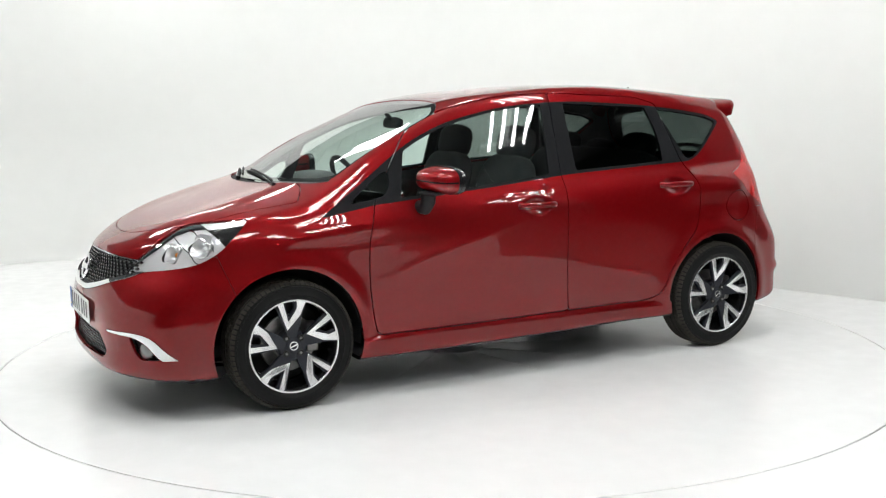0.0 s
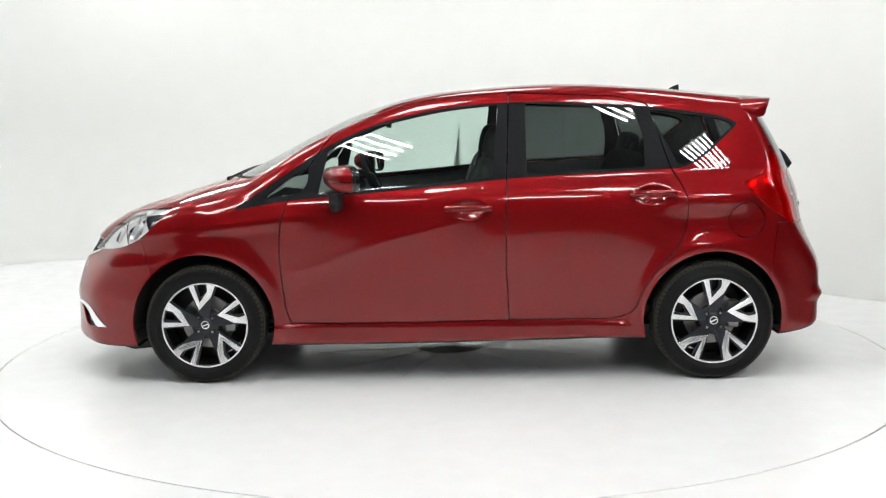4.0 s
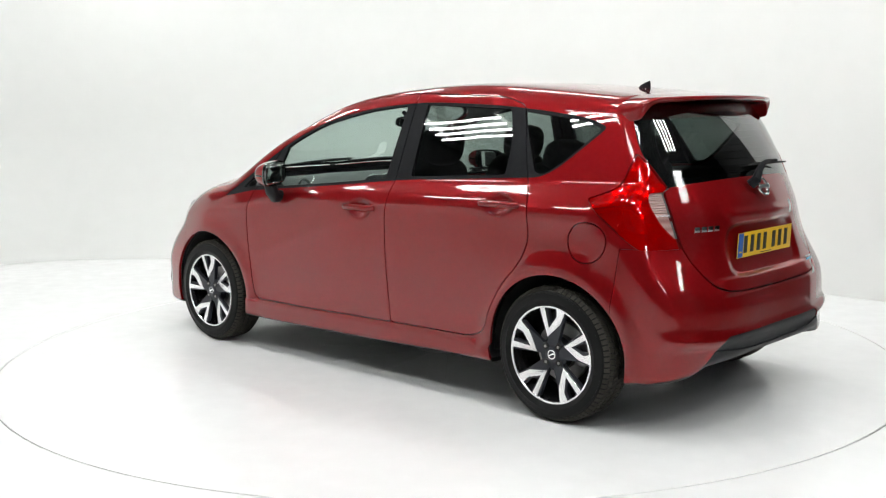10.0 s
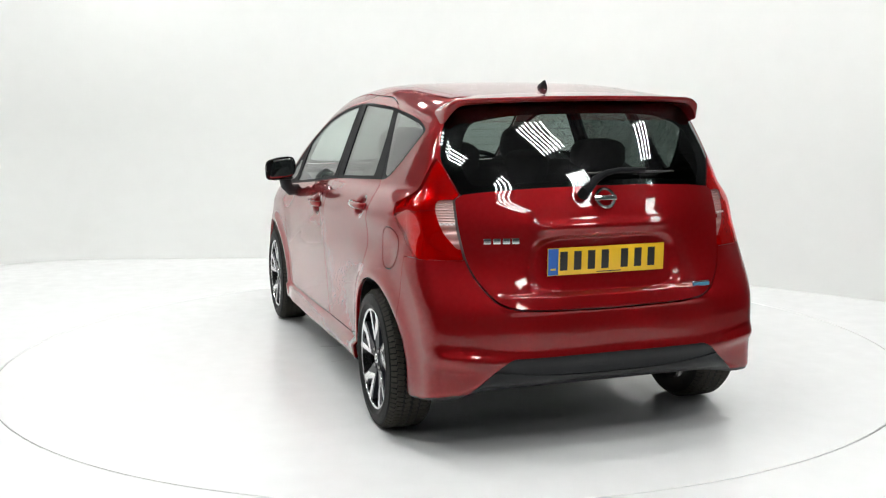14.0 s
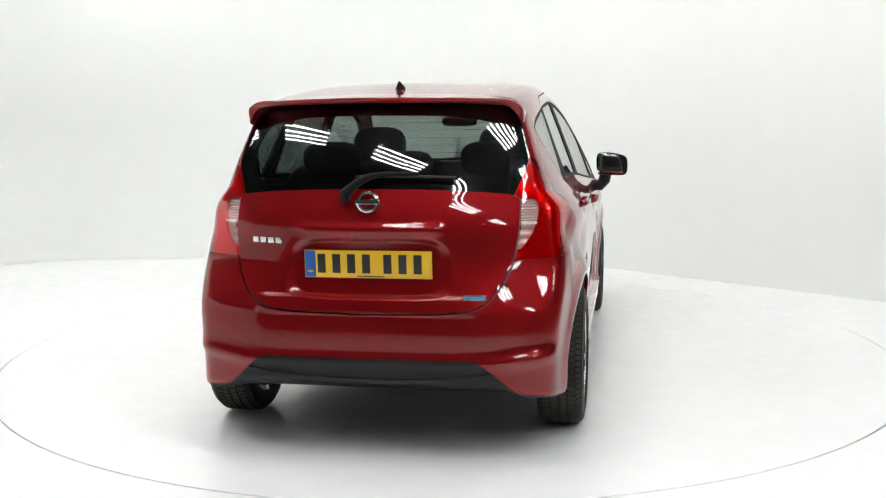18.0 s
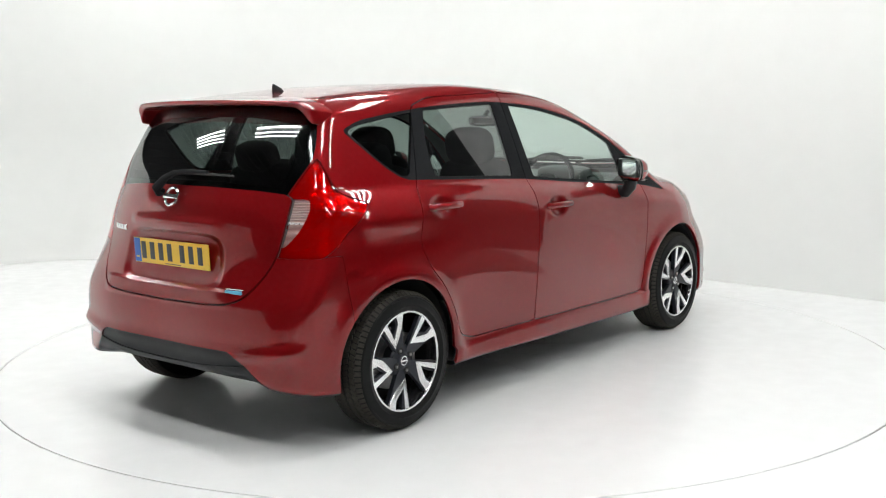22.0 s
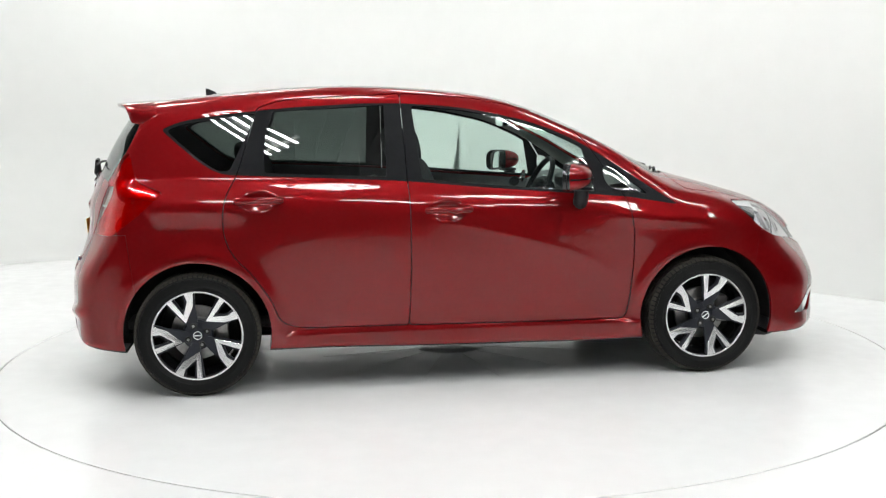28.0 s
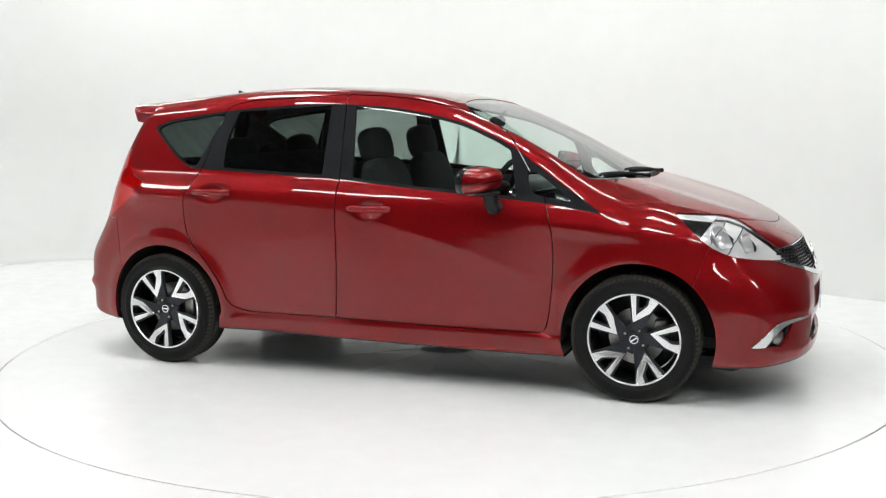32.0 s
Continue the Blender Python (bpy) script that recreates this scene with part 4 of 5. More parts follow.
def emblem(x, z, facing, r, parent, tilt=0):
    """A round chrome emblem: ring and crossbar."""
    bm = bmesh.new()
    lathe(bm, [(r, 0.0), (r * 0.98, 0.006), (r * 0.86, 0.009), (r * 0.72, 0.006), (r * 0.70, 0.0)], 40, "z")
    box(bm, (r * 2.15, r * 0.42, 0.008), (0, 0, 0.006), bevel=0.002)
    m = Matrix.Translation((x, 0, z)) @ pose(0, 0, 0, 90, 0, 90 if facing > 0 else -90) @ pose(0, 0, 0, tilt, 0, 0)
    bmesh.ops.transform(bm, verts=bm.verts, matrix=m)
    return part("emblem", bm, CHROME, parent, "round chrome emblem with a crossbar")


emblem(2.070, 0.640, 1, 0.062, car, -18)
emblem(-1.872, 1.026, -1, 0.046, tailgate_ob, -22)


# ---- spoiler ----
bm = bmesh.new()
rings = []
for y in np.linspace(-0.592, 0.592, 49):
    q = abs(y) / 0.592
    crown = 0.040 * q**2.2 + 0.012 * max(0, q - 0.9) / 0.1
    z0 = float(TOP(-1.44)) - 0.07 * y * y - 0.9 * max(0, abs(y) - 0.38) ** 2 + 0.001
    xt = -1.725 + 0.115 * q**2.5
    zt = 1.436 - crown * 0.30
    end = max(0, (q - 0.88) / 0.12)
    drop = 0.062 * end**1.6
    zf = z0 - 0.004 - 0.020 * end**2
    zt -= 0.030 * end**2
    ring = [(-1.415 + 0.02 * q, zf - 0.012), (-1.43 + 0.02 * q, zf + 0.003), (-1.50, zf * 0.72 + zt * 0.28 + 0.006), (-1.58, zf * 0.4 + zt * 0.6 + 0.007), (xt + 0.04, zt + 0.003), (xt + 0.008, zt + 0.003), (xt, zt - 0.002), (xt + 0.003, zt - 0.012 - 0.006 * end), (xt + 0.014, zt - 0.022 - drop * 0.5), (-1.63 + 0.03 * end, zt - 0.026 - drop * 0.85), (-1.56 + 0.01 * end, zt - 0.024 - drop * 0.95), (-1.47, zf - 0.045 - drop * 0.5)]
    rings.append([bm.verts.new((x, y, z)) for x, z in ring])
for a, b in zip(rings, rings[1:]):
    for i in range(len(a)):
        j = (i + 1) % len(a)
        bm.faces.new((a[i], a[j], b[j], b[i]))
bm.faces.new(rings[0])
bm.faces.new(rings[-1][::-1])
bmesh.ops.recalc_face_normals(bm, faces=bm.faces)
spoiler = part("spoiler", bm, RED, car, "red roof spoiler over the rear window")
mod = spoiler.modifiers.new("soften", "SUBSURF")
mod.levels = mod.render_levels = 2
# ---- water beads on the roof ----
rng = random.Random(7)
BEAD = material("water_bead", (0.75, 0.76, 0.76), rough=0.03, coat=1.0, spec=0.6)
bm = bmesh.new()
spots = [(rng.uniform(-1.38, 0.15), rng.uniform(-0.46, 0.46), rng.uniform(0.0025, 0.006)) for _ in range(260)]
heights = surface([(x, abs(y), 0) for x, y, _ in spots], 2, 0.6, 1.8).tolist()
for (x, y, r), z in zip(spots, heights):
    bmesh.ops.create_icosphere(bm, subdivisions=1, radius=r, matrix=Matrix.Translation((x, y, z + 0.0004)) @ Matrix.Diagonal((1.2, 1, 0.5, 1)))
beads = part("water_beads", bm, BEAD, roof_ob, "small dried water beads")
beads["kind"] = "stuff"
# ---- aerial ----
bm = bmesh.new()
tube(bm, [(-1.240, 0, 1.462), (-1.250, 0, 1.480), (-1.262, 0, 1.497), (-1.272, 0, 1.512)], [0.036, 0.030, 0.017, 0.004], 14)
bmesh.ops.scale(bm, verts=bm.verts, vec=(1, 0.75, 1))
part("aerial", bm, SATIN_BLACK, car, "small black roof aerial fin")


# ---- door mirrors and handles ----
def blob(bm, at, size, power=2.6, u=28, v=16):
    """A rounded block (superellipsoid)."""
    f = lambda c: math.copysign(abs(c) ** (2 / power), c)
    rows = []
    for j in range(1, v):
        b = -math.pi / 2 + math.pi * j / v
        rows.append([bm.verts.new((at[0] + size[0] / 2 * f(math.cos(b)) * f(math.cos(2 * math.pi * i / u)), at[1] + size[1] / 2 * f(math.cos(b)) * f(math.sin(2 * math.pi * i / u)), at[2] + size[2] / 2 * f(math.sin(b)))) for i in range(u)])
    lo = bm.verts.new((at[0], at[1], at[2] - size[2] / 2))
    hi = bm.verts.new((at[0], at[1], at[2] + size[2] / 2))
    for a, b in zip(rows, rows[1:]):
        for i in range(u):
            bm.faces.new((a[i], a[(i + 1) % u], b[(i + 1) % u], b[i]))
    for i in range(u):
        bm.faces.new((lo, rows[0][(i + 1) % u], rows[0][i]))
        bm.faces.new((hi, rows[-1][i], rows[-1][(i + 1) % u]))
    return bm


for s in (1, -1):
    mirror = new("door_mirror")
    mirror.parent = car
    tagged(mirror, "red-capped door mirror on a black stalk")

    def done(name, bm, mat, label=""):
        bmesh.ops.scale(bm, verts=bm.verts, vec=(1, s, 1))
        bmesh.ops.recalc_face_normals(bm, faces=bm.faces)
        return part(name, bm, mat, mirror, label)

    def shaped(bm, lean=0.42):
        for v in bm.verts:
            k = (v.co.x - 0.560) / 0.145
            # the housing narrows to its nose and leans back towards its outer end
            v.co.z = 1.050 + (v.co.z - 1.050) * (1 - 0.34 * max(0, k) ** 1.5) - 0.10 * (v.co.y - 0.90)
            v.co.x -= lean * max(0, v.co.y - 0.85)

    def housing(grow, low, high):
        bm = blob(bmesh.new(), (0.572, 0.905, 1.050), (0.215 + grow, 0.184 + grow, 0.132 + grow), 3.0, 40, 24)
        for at, way in ((low, -1), (high, 1)):
            bmesh.ops.bisect_plane(bm, geom=bm.verts[:] + bm.edges[:] + bm.faces[:], plane_co=(at, 0, 0), plane_no=(way, 0, 0), clear_outer=True)
        return bm

    bm = housing(0.0, 0.572, 0.9)
    shaped(bm)
    done("cap", bm, RED, "red mirror cap")
    bm = housing(0.0025, 0.541, 0.576)
    shaped(bm)
    done("rear_bezel", bm, GLOSS_BLACK)
    bm = blob(bmesh.new(), (0.562, 0.907, 1.050), (0.006, 0.188, 0.129), 4)
    shaped(bm)
    done("back_plate", bm, GLOSS_BLACK)
    bm = blob(bmesh.new(), (0.535, 0.905, 1.050), (0.006, 0.162, 0.108), 5)
    bmesh.ops.rotate(bm, cent=(0.535, 0.905, 1.050), verts=bm.verts, matrix=Matrix.Rotation(radians(4), 3, "Y"))
    shaped(bm, 0.18)
    done("mirror_glass", bm, MIRROR, "mirror glass")
    # black band for the parting line across the cap; it is no lamp
    bm = housing(0.0016, 0.580, 0.9)
    for z, way in ((1.052, 1), (1.044, -1)):
        bmesh.ops.bisect_plane(bm, geom=bm.verts[:] + bm.edges[:] + bm.faces[:], plane_co=(0, 0, z), plane_no=(0, 0, way), clear_outer=True)
    shaped(bm)
    done("indicator", bm, GLOSS_BLACK, "slim dark parting line")
    bm = blob(bmesh.new(), (0.602, 0.885, 0.988), (0.115, 0.130, 0.020), 3)
    done("housing_base", bm, GRAIN_BLACK)
    bm = bmesh.new()
    tube(bm, [(0.612, 0.868, 0.985), (0.612, 0.860, 0.945), (0.615, 0.835, 0.915), (0.625, 0.765, 0.915)], [0.036, 0.037, 0.036, 0.032], 14)
    done("stalk", bm, GRAIN_BLACK, "black mirror stalk")

def side_y(x, z):
    return surface(np.stack(np.broadcast_arrays(np.asarray(x, float), 0.0, np.asarray(z, float)), -1), 1, 0.5, 1.0)


for hx, hz in ((-0.052, 0.888), (-0.985, 0.955)):
    for s in (1, -1):
        y = float(side_y(hx - 0.12, hz)[0]) + 0.005
        handle = new("door_handle")
        handle.parent = car
        tagged(handle, "red pull handle bridging a hollow in the door")
        bm = bmesh.new()
        pts = [(hx + 0.112, y - 0.008, hz + 0.002), (hx + 0.098, y + 0.010, hz + 0.003), (hx + 0.04, y + 0.020, hz + 0.004), (hx - 0.04, y + 0.020, hz + 0.004), (hx - 0.098, y + 0.010, hz + 0.003), (hx - 0.112, y - 0.008, hz + 0.002)]
        fine = []
        xs = np.linspace(0, 5, 26)
        for c in range(3):
            fine.append(np.interp(xs, range(6), [p[c] for p in pts]))
        tube(bm, list(zip(*fine)), 0.0145, 12)
        for v in bm.verts:
            v.co.z = hz + 0.005 + (v.co.z - hz - 0.005) * 1.15
        bmesh.ops.scale(bm, verts=bm.verts, vec=(1, s, 1))
        bmesh.ops.recalc_face_normals(bm, faces=bm.faces)
        grip = part("grip", bm, RED, handle)
        mod = grip.modifiers.new("soften", "SMOOTH")
        mod.iterations = 4

# ---- plates, badges ----
def plate(x, z, w, h, facing, lean, mat, name, label):
    ob = new(name)
    ob.parent = car
    tagged(ob, label)
    m = Matrix.Translation((x, 0, z)) @ pose(0, 0, 0, 90, 0, 90 if facing > 0 else -90) @ pose(0, 0, 0, lean, 0, 0)

    def piece(n, size, at, mt):
        bm = bmesh.new()
        box(bm, size, at, bevel=0.0008)
        bmesh.ops.transform(bm, verts=bm.verts, matrix=m)
        part(n, bm, mt, ob)

    piece("sheet", (w, h, 0.004), (0, 0, 0), mat)
    piece("blue_band", (0.044, h - 0.004, 0.002), (-w / 2 + 0.024, 0, 0.0022), BLUE)
    piece("mark", (0.022, 0.007, 0.001), (-w / 2 + 0.024, -0.030, 0.0034), YELLOW)
    for i in range(7):
        cx = -0.190 + 0.061 * i + (0.026 if i > 3 else 0)
        piece("bar", (0.033, 0.077, 0.0012), (cx, 0.002, 0.0022), INK)
    piece("maker_bar", (0.11, 0.004, 0.001), (0.01, -h / 2 + 0.007, 0.0022), INK)


plate(-1.892, 0.781, 0.52, 0.111, -1, 3, YELLOW, "rear_number_plate", "yellow rear number plate with a blue band")
plate(2.114, 0.454, 0.52, 0.111, 1, 0, WHITE_PLATE, "front_number_plate", "white front number plate with a blue band")


def rear_x(y, z):
    return float(surface([(0, abs(y), z)], 0, -1.3, -2.1)[0])


for k in range(4):
    y = 0.488 - 0.036 * k
    x = rear_x(y, 0.868)
    bm = bmesh.new()
    slant = Matrix.Rotation(math.atan2(rear_x(y - 0.02, 0.868) - rear_x(y + 0.02, 0.868), 0.04), 3, "Z")
    box(bm, (0.005, 0.029, 0.023), (x - 0.002, y, 0.868), slant, 0.0015)
    part("badge", bm, CHROME, tailgate_ob, "chrome model badge")
bm = bmesh.new()
box(bm, (0.005, 0.088, 0.016), (rear_x(-0.43, 0.655) - 0.003, -0.43, 0.655), Matrix.Rotation(0.16, 3, "Z"), 0.003)
part("badge", bm, BADGE_BLUE, tailgate_ob, "small blue and silver badge")
bm = bmesh.new()
box(bm, (0.004, 0.090, 0.004), (rear_x(-0.43, 0.665) - 0.004, -0.43, 0.666), Matrix.Rotation(0.16, 3, "Z"), 0.001)
part("badge_edge", bm, CHROME, tailgate_ob)
# rear wiper
bm = bmesh.new()
tube(bm, [(-1.862, 0.095, 1.040), (-1.885, 0.090, 1.062), (-1.875, 0.040, 1.105), (-1.866, -0.010, 1.128), (-1.850, -0.08, 1.137), (-1.838, -0.20, 1.136)], [0.024, 0.022, 0.016, 0.013, 0.010, 0.007], 10)
wiper = part("rear_wiper", bm, SATIN_BLACK, tailgate_ob, "black rear wiper")
bm = bmesh.new()
tube(bm, [(-1.828, 0.06, 1.125), (-1.826, -0.10, 1.128), (-1.815, -0.345, 1.122)], [0.004, 0.007, 0.004], 8)
part("wiper_blade", bm, SEAL_AND_SHADE, wiper)
# heater lines in the rear window
for k in range(8):
    z = 1.125 + 0.030 * k
    half = 0.50 - 0.18 * max(0, z - 1.20)
    bm = bmesh.new()
    ys = np.linspace(-half, half, 17)
    xs = surface([(0, abs(y), z) for y in ys], 0, -1.3, -2.1)
    tube(bm, [(x + 0.006, y, z) for x, y in zip(xs.tolist(), ys.tolist())], 0.0009, 4)
    part("heater_line", bm, SEAL_AND_SHADE, tailgate_ob)
# exhaust
bm = bmesh.new()
lathe(bm, [(0.030, 0.0), (0.032, -0.002), (0.032, -0.16), (0.026, -0.16), (0.026, 0.0), (0.030, 0.0)], 24, "z")
bmesh.ops.transform(bm, verts=bm.verts, matrix=Matrix.Translation((-1.862, -0.40, 0.318)) @ pose(0, 0, 0, 0, -95, 0))
part("exhaust_tip", bm, STEEL, car, "dull steel exhaust tip")

# ---- windscreen wipers ----
def top_z(x, y):
    return float(surface([(x, abs(y), 0)], 2, 0.6, 1.8)[0])


for a, b in (((1.235, 0.42), (1.165, -0.22)), ((1.25, -0.12), (1.10, -0.56))):
    bm = bmesh.new()
    n = 9
    line = [(a[0] + (b[0] - a[0]) * i / n, a[1] + (b[1] - a[1]) * i / n) for i in range(n + 1)]
    tube(bm, [(x, y, top_z(x, y) + 0.003) for x, y in line], [0.012] + [0.007] * (n - 1) + [0.005], 8)
    arm = part("windscreen_wiper", bm, SATIN_BLACK, car, "black windscreen wiper")
    bm = bmesh.new()
    tube(bm, [(x - 0.022, y, top_z(x - 0.022, y) + 0.001) for x, y in line[2:]], 0.005, 6)
    part("wiper_blade", bm, SEAL_AND_SHADE, arm)


# ---- cabin ----
def cushion(bm, at, size, lean=0.0, power=4.0):
    tmp = len(bm.verts)
    blob(bm, (0, 0, 0), size, power, 32, 18)
    vs = bm.verts[:][tmp:] if tmp else bm.verts[:]
    bmesh.ops.transform(bm, verts=vs, matrix=Matrix.Translation(at) @ pose(0, 0, 0, 0, lean, 0))
    return bm


def seat(x, y, w):
    ob = new("seat")
    ob.parent = car
    tagged(ob, "dark grey fabric seat with a headrest")
    part("seat_cushion", cushion(bmesh.new(), (x + 0.20, y, 0.52), (0.52, w, 0.18), -6), FABRIC, ob)
    part("backrest", cushion(bmesh.new(), (x - 0.13, y, 0.83), (0.15, w * 0.96, 0.62), -16), FABRIC, ob)
    bm = cushion(bmesh.new(), (x - 0.240, y, 1.190), (0.135, 0.29, 0.205), -12, 3.0)
    part("headrest", bm, FABRIC, ob)
    bm = bmesh.new()
    for o in (-0.06, 0.06):
        tube(bm, [(x - 0.205, y + o, 1.06), (x - 0.235, y + o, 1.16)], 0.007, 8)
    part("headrest_post", bm, STEEL, ob)


for y in (0.35, -0.35):
    seat(0.03, y, 0.50)
rear_seat = new("rear_bench")
rear_seat.parent = car
tagged(rear_seat, "dark grey fabric rear bench with headrests")
part("bench_cushion", cushion(bmesh.new(), (-0.55, 0, 0.55), (0.50, 1.28, 0.18), -5, 6), FABRIC, rear_seat)
part("bench_backrest", cushion(bmesh.new(), (-0.93, 0, 0.86), (0.14, 1.28, 0.58), -20, 6), FABRIC, rear_seat)
for y in (0.38, 0.0, -0.38):
    part("headrest", cushion(bmesh.new(), (-1.05, y, 1.155 if y else 1.11), (0.115, 0.28 if y else 0.22, 0.165), -14, 3.2), FABRIC, rear_seat)
bm = bmesh.new()
rings = []
for y in np.linspace(-0.68, 0.68, 15):
    q = abs(y) / 0.68
    rings.append([bm.verts.new((x, y, z)) for x, z in ((1.14 - 0.16 * q * q, 0.985 - 0.04 * q), (0.95 - 0.06 * q, 0.998), (0.78, 0.985), (0.69, 0.94), (0.66, 0.85), (0.70, 0.70), (0.80, 0.55))])
for a, b in zip(rings, rings[1:]):
    for i in range(6):
        bm.faces.new((a[i], a[i + 1], b[i + 1], b[i]))
bmesh.ops.recalc_face_normals(bm, faces=bm.faces)
dash = part("dashboard", bm, DASH, car, "dark grey dashboard")
part("instrument_hood", cushion(bmesh.new(), (0.72, -0.36, 0.995), (0.20, 0.34, 0.10), 0, 3), DASH, dash)
part("centre_console", cushion(bmesh.new(), (0.66, 0, 0.83), (0.10, 0.26, 0.32), -18, 6), SATIN_BLACK, dash, "black centre console with chrome-ringed vents")
for y in (0.055, -0.055, 0.60, -0.60):
    bm = bmesh.new()
    lathe(bm, [(0.043, 0.0), (0.043, 0.012), (0.036, 0.012), (0.034, 0.0)], 24, "z")
    bmesh.ops.transform(bm, verts=bm.verts, matrix=Matrix.Translation((0.645, y, 0.955)) @ pose(0, 0, 0, 0, -72, 0))
    part("air_vent", bm, CHROME, dash)
wheel_ob = new("steering_wheel")
wheel_ob.parent = car
tagged(wheel_ob, "black three-spoke steering wheel")
m = Matrix.Translation((0.50, -0.36, 0.95)) @ pose(0, 0, 0, 0, -64, 0)
bm = bmesh.new()
ringp = [(0.182 * math.cos(a), 0.182 * math.sin(a), 0) for a in np.linspace(0, 2 * math.pi, 41)]
tube(bm, ringp, 0.015, 10)
bmesh.ops.transform(bm, verts=bm.verts, matrix=m)
part("wheel_rim", bm, SATIN_BLACK, wheel_ob)
bm = blob(bmesh.new(), (0, 0, -0.01), (0.13, 0.15, 0.06), 3)
box(bm, (0.03, 0.35, 0.014), (0, 0, -0.01), bevel=0.004)
box(bm, (0.17, 0.03, 0.014), (-0.09, 0, -0.01), bevel=0.004)
bmesh.ops.transform(bm, verts=bm.verts, matrix=m)
part("wheel_boss", bm, SATIN_BLACK, wheel_ob)
bm = cushion(bmesh.new(), (0.385, 0, 1.315), (0.035, 0.215, 0.062), -8, 3.5)
rear_view = part("rear_view_mirror", bm, SATIN_BLACK, car, "interior rear-view mirror")
part("mirror_pane", cushion(bmesh.new(), (0.367, 0, 1.313), (0.006, 0.196, 0.050), -8, 5), MIRROR, rear_view)
bm = bmesh.new()
tube(bm, [(0.39, 0, 1.33), (0.43, 0, 1.375)], 0.012, 8)
part("mirror_stem", bm, SATIN_BLACK, rear_view)
bm = bmesh.new()
box(bm, (2.7, 1.36, 0.05), (-0.30, 0, 0.34), bevel=0.02)
part("cabin_floor", bm, UNDER, car, "dark cabin floor")
bm = bmesh.new()
box(bm, (0.55, 1.10, 0.04), (-1.40, 0, 0.98), bevel=0.01)
part("parcel_shelf", bm, FABRIC, car, "dark parcel shelf")

# ---- under the car ----
bm = bmesh.new()
ring = []
for y in np.linspace(-0.62, 0.62, 17):
    q = abs(y) / 0.62
    x = 1.98 - 0.20 * q**2.4
    ring.append([bm.verts.new(p) for p in ((x, y, 0.205), (x - 0.01, y, 0.150), (x - 0.05, y, 0.138), (x - 0.20, y, 0.150), (x - 0.24, y, 0.205))])
for a, b in zip(ring, ring[1:]):
    for i in range(4):
        bm.faces.new((a[i], a[i + 1], b[i + 1], b[i]))
bm.faces.new(ring[0])
bm.faces.new(ring[-1][::-1])
bmesh.ops.recalc_face_normals(bm, faces=bm.faces)
part("air_dam", bm, GRAIN_BLACK, car, "black plastic air dam under the front bumper")
for s in (1, -1):
    bm = bmesh.new()
    tube(bm, [(1.30, s * 0.60, 0.26), (1.15, s * 0.40, 0.20), (0.95, s * 0.36, 0.19)], 0.028, 8)
    part("suspension_arm", bm, UNDER, car)
bm = bmesh.new()
tube(bm, [(-1.30, -0.62, 0.25), (-1.16, -0.50, 0.22), (-1.16, 0.50, 0.22), (-1.30, 0.62, 0.25)], 0.045, 10)
part("rear_axle", bm, UNDER, car, "black twist-beam rear axle")
bm = bmesh.new()
tube(bm, [(0.9, -0.05, 0.21), (-0.2, -0.10, 0.185), (-1.0, -0.20, 0.20), (-1.3, -0.40, 0.26), (-1.78, -0.40, 0.312)], 0.026, 10)
part("exhaust_pipe", bm, STEEL, car, "dull steel exhaust pipe")
bm = blob(bmesh.new(), (-1.56, 0.12, 0.300), (0.24, 0.62, 0.12), 4)
part("silencer", bm, UNDER, car, "dull steel exhaust silencer")


# ---- studio ----
RADIUS = 2.50
CENTRE = (0.006, 0.022)
turntable = tagged(new("turntable"), "round white glossy turntable set flush into the studio floor", "turntable")
bm = bmesh.new()
lathe(bm, [(0.0, 0.0), (RADIUS - 0.004, 0.0), (RADIUS - 0.002, -0.002), (RADIUS - 0.002, -0.04)], 200, "z")
part("deck", bm, WHITE_FLOOR, turntable)
bm = bmesh.new()
lathe(bm, [(RADIUS - 0.0015, -0.006), (RADIUS, -0.004), (RADIUS + 0.001, -0.004), (RADIUS + 0.001, -0.04)], 200, "z")
part("rim_seal", bm, SEAM, turntable, "thin dark edge of the turntable")
bm = bmesh.new()
lathe(bm, [(0.0, 0.002), (0.197, 0.002), (0.199, 0.001), (0.199, -0.01)], 64, "z")
plate_ob = part("centre_plate", bm, WHITE_FLOOR, turntable, "round white cover plate over the pivot")
bm = bmesh.new()
lathe(bm, [(0.199, 0.0006), (0.203, 0.0006)], 64, "z")
part("joint", bm, FAINT, plate_ob)
for k in range(12):
    bm = bmesh.new()
    box(bm, (0.55, 0.0025, 0.002), (0.485, 0, 0.0002))
    bmesh.ops.rotate(bm, verts=bm.verts, matrix=Matrix.Rotation(2 * math.pi * k / 12 + 0.2, 3, "Z"))
    part("seam", bm, FAINT, turntable)

bm = bmesh.new()
lathe(bm, [(RADIUS + 0.005, -0.04), (RADIUS + 0.005, -0.002), (RADIUS + 0.007, 0.0), (16.0, 0.0)], 200, "z")
bmesh.ops.translate(bm, verts=bm.verts, vec=(*CENTRE, 0))
tagged(part("floor", bm, WHITE_FLOOR, None), "white glossy studio floor", "floor", kind="structure")
HALL_FLOOR = material("grey_concrete", (0.16, 0.16, 0.155), rough=0.55, grain=0.15, scale=5)
bm = bmesh.new()
box(bm, (13.4, 3.9, 0.02), (0, -8.25, 0.006), bevel=0.004)
box(bm, (3.8, 6.38, 0.02), (4.75, -3.10, 0.006), bevel=0.004)
tagged(part("floor_hall", bm, HALL_FLOOR, None), "grey concrete floor of the hall round the white studio floor", "floor", kind="structure")
bm = bmesh.new()
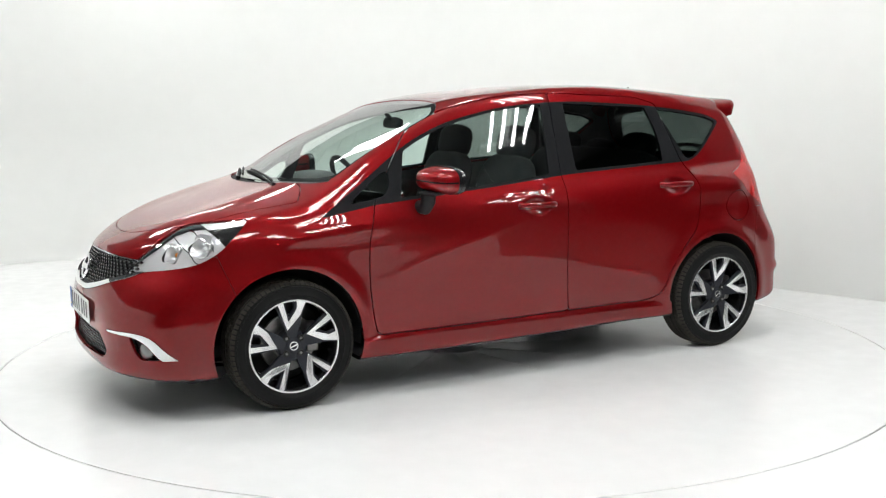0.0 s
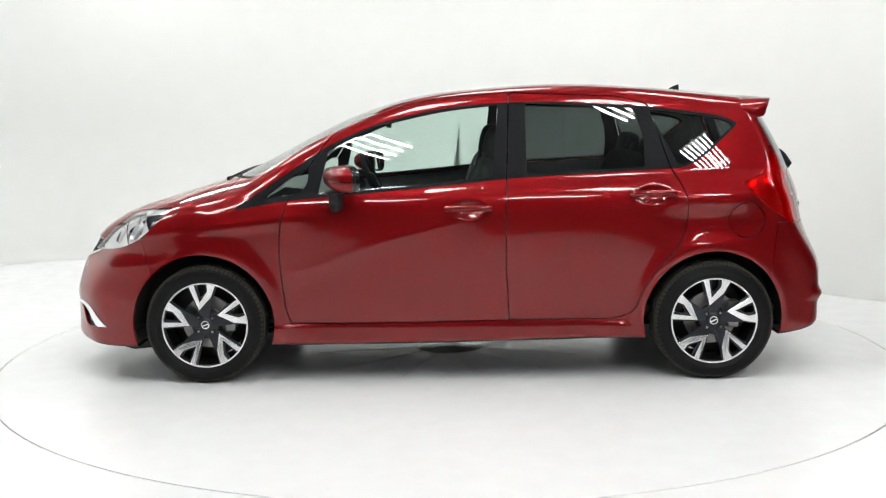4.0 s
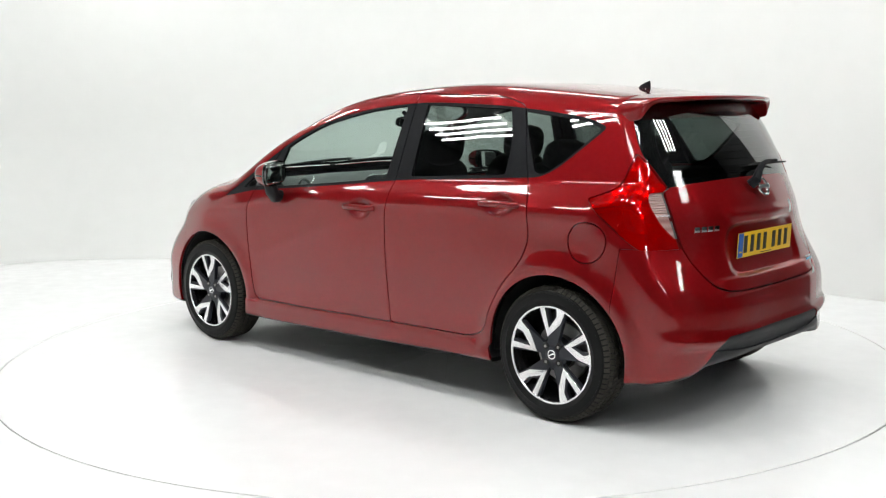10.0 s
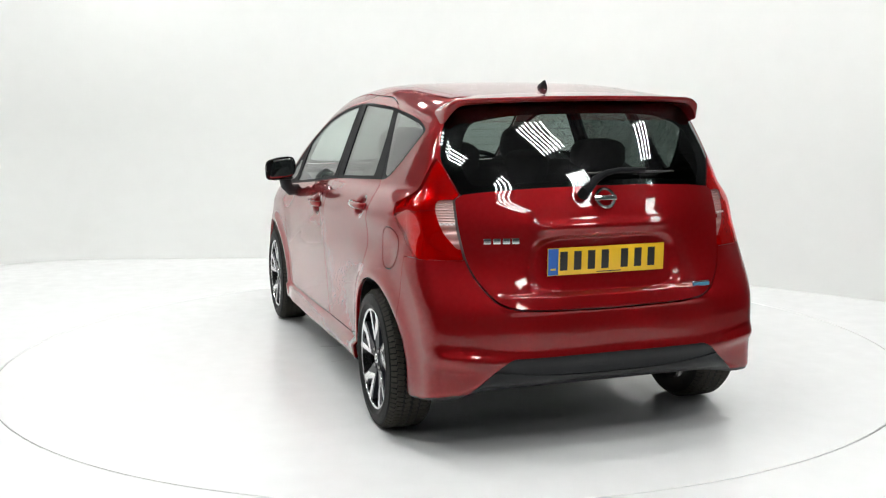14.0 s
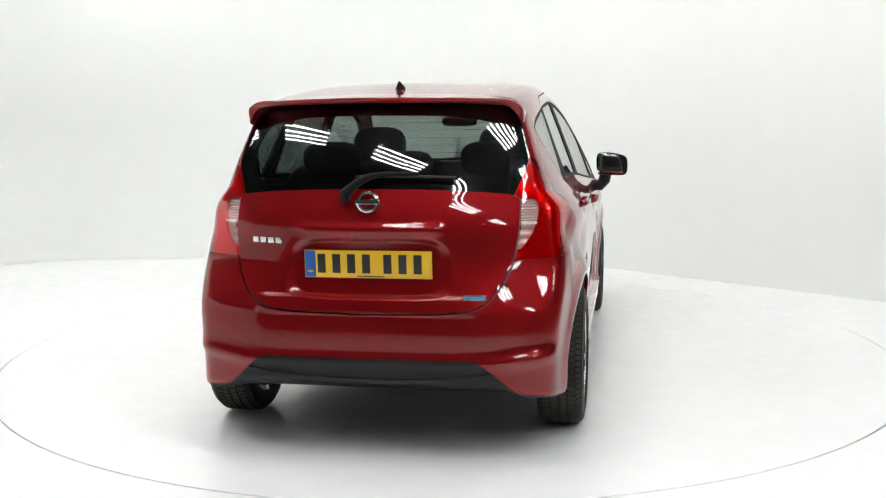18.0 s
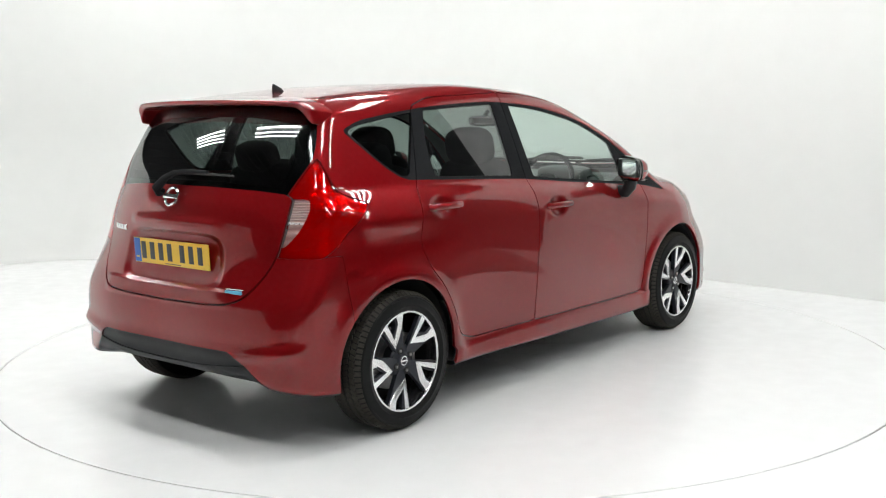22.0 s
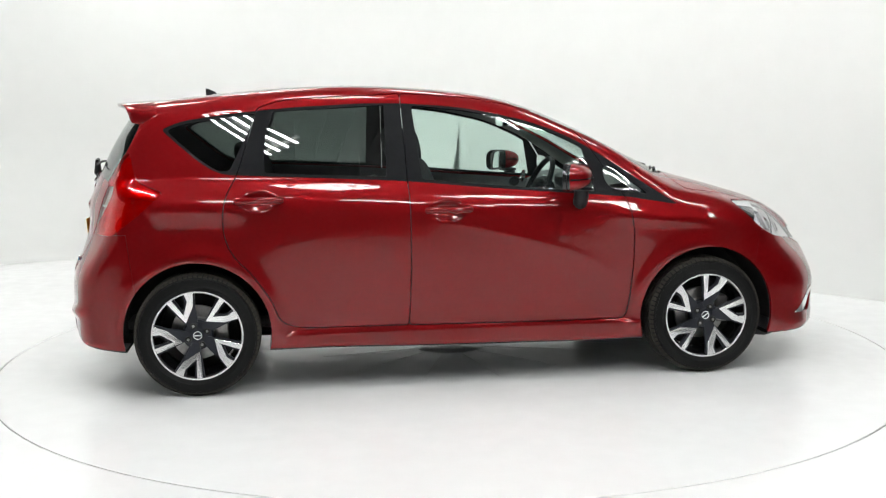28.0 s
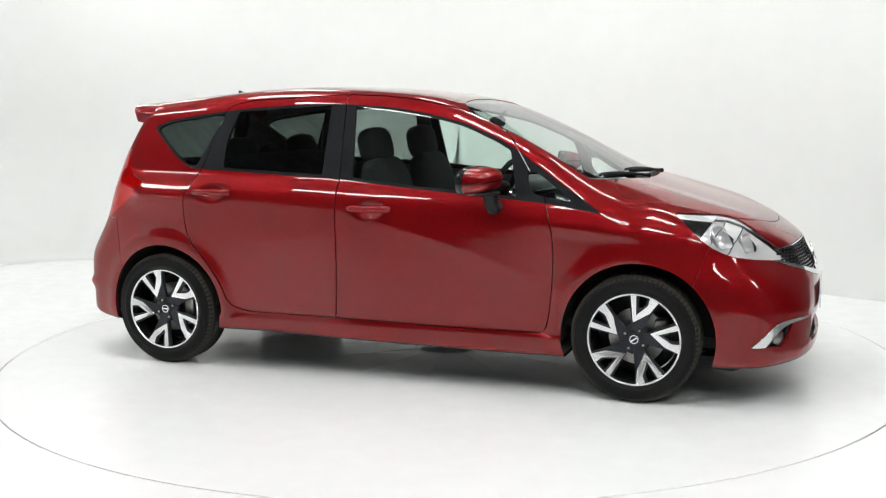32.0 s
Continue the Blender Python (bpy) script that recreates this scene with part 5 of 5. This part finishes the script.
lathe(bm, [(RADIUS - 0.02, -0.03), (RADIUS + 0.03, -0.03)], 200, "z")
bmesh.ops.translate(bm, verts=bm.verts, vec=(*CENTRE, 0))
tagged(part("trim", bm, SEAM, None), "dark joint round the turntable", "joint", kind="structure")

HEIGHT = 4.6


WHITE_TOP = 3.5


def cove(name, plan, radius, mat, label, top=HEIGHT):
    """A wall along a plan line, with a curved foot that runs out into the floor (radius 0: a sharp foot), and thickness behind."""
    line = [Vector((*p, 0)) for p in plan]
    bm = bmesh.new()
    prof = [(radius * (1 - math.sin(a)), radius * (1 - math.cos(a)) + 0.002) for a in np.linspace(0, math.pi / 2, 13)] if radius else [(0.0, -0.02)]
    prof += [(0.0, top), (-0.15, top), (-0.15, -0.02)]
    rings = []
    for i, p in enumerate(line):
        a, b = line[max(i - 1, 0)], line[min(i + 1, len(line) - 1)]
        d1 = (p - a).normalized() if i else (b - p).normalized()
        d2 = (b - p).normalized() if i < len(line) - 1 else d1
        d = (d1 + d2).normalized()
        inw = Vector((d.y, -d.x, 0)) / max(0.4, d.dot(d1))
        rings.append([bm.verts.new(p + inw * o + Vector((0, 0, z))) for o, z in prof])
    for a, b in zip(rings, rings[1:]):
        for i in range(len(prof) - 1):
            bm.faces.new((a[i], b[i], b[i + 1], a[i + 1]))
    bmesh.ops.recalc_face_normals(bm, faces=bm.faces)
    return tagged(part(name, bm, mat, None), label, "wall", kind="structure")


arc = [(-3.4 + 2.2 * math.cos(a), 2.9 + 2.2 * math.sin(a)) for a in np.linspace(math.pi, math.pi / 2, 16)]
turn_arc = [(-1.992 + 3.0 * math.sin(a), 2.1 + 3.0 * math.cos(a)) for a in np.linspace(0, math.pi / 4, 14)]
cove("wall_west", [(-5.6, -5.6), *arc[:6]], 1.3, WHITE_WALL, "lower white studio wall that runs seamlessly into the floor", 2.45)
cove("wall_north", [*arc[5:], *turn_arc], 1.3, WHITE_WALL, "white curved studio wall that runs seamlessly into the floor", WHITE_TOP)
cove("wall_east", [turn_arc[-1], (3.07, 1.28), (3.85, 0.35)], 0.0, WHITE_WALL, "white studio wall with a sharp foot", WHITE_TOP)
cove("wall_south", [(3.85, 0.35), (6.7, -0.5), (6.7, -10.0), (-6.7, -10.0), (-6.7, -5.7), (-5.6, -5.6)], 0.0, HALL_GREY, "dark walls of the hall behind the camera")
cove("wall_hall", [(-6.7, -3.2), (-6.7, 6.2), (6.7, 6.2), (6.7, -3.2)], 0.0, HALL_GREY, "dark hall wall behind the white studio walls")
bm = bmesh.new()
box(bm, (13.9, 16.8, 0.2), (0, -1.9, HEIGHT + 0.1))
for k in range(46):
    box(bm, (0.10, 16.4, 0.05), (-6.75 + 0.30 * k, -1.9, HEIGHT - 0.023))
tagged(part("ceiling", bm, HALL_GREY, None), "dark ribbed metal hall ceiling", "ceiling", kind="structure")


def bank(x, y, turn, tubes=4, length=1.5, gap=0.15, z=3.9):
    ob = new("ceiling_light")
    tagged(ob, "bank of bare fluorescent tubes hung under the dark ceiling", "ceiling light", "fluorescent banks")
    ob.matrix_basis = pose(x, y, z, 0, 0, turn)
    bm = bmesh.new()
    box(bm, (length + 0.1, 0.05, 0.03), (0, 0, 0.05), bevel=0.006)
    for e in (-1, 1):
        box(bm, (0.05, gap * tubes, 0.03), (e * length * 0.46, 0, 0.05), bevel=0.006)
    part("tray", bm, FIXTURE, ob)
    for e in (-1, 1):
        bm = bmesh.new()
        tube(bm, [(e * length * 0.4, 0, 0.06), (e * length * 0.4, 0, HEIGHT - z + 0.01)], 0.006, 6)
        part("hanger", bm, STEEL, ob)
    for i in range(tubes):
        o = (i - (tubes - 1) / 2) * gap
        bm = bmesh.new()
        tube(bm, [(-length / 2, o, 0), (length / 2, o, 0)], 0.015, 8)
        part("tube", bm, TUBE, ob)
    return ob


# three rows of banks run parallel to the straight wall; the middle row has closer tubes
SKEW = radians(-39)
for v, us, tubes, gap in ((-3.48, (-5.5, -3.1, -0.7, 1.7, 4.1, 6.5), 4, 0.12), (-1.45, (-4.1, -1.7, 0.7, 3.05, 4.95), 7, 0.085), (1.0, (-5.3, -2.9, -0.5, 1.8, 4.2, 6.6), 4, 0.12)):
    for u in us:
        x, y = u * math.cos(SKEW) - v * math.sin(SKEW), u * math.sin(SKEW) + v * math.cos(SKEW)
        if abs(x) < 6.0 and -8.5 < y < 5.0:
            bank(x, y, -39, tubes, 1.25 if tubes < 5 else 0.9, gap)


# ---- the turn ----
def motions():
    rows, disc = [], []
    for k in range(33):
        a = 208.413 - 7.1386 * k
        m = pose(0, 0, 0, 0, 0, a)
        rows.append((float(k), m @ pose(-0.061, -0.028, 0)))
        disc.append((float(k), pose(*CENTRE, 0, 0, 0, a)))
    walk(car, rows)
    walk(turntable, disc)


motions()
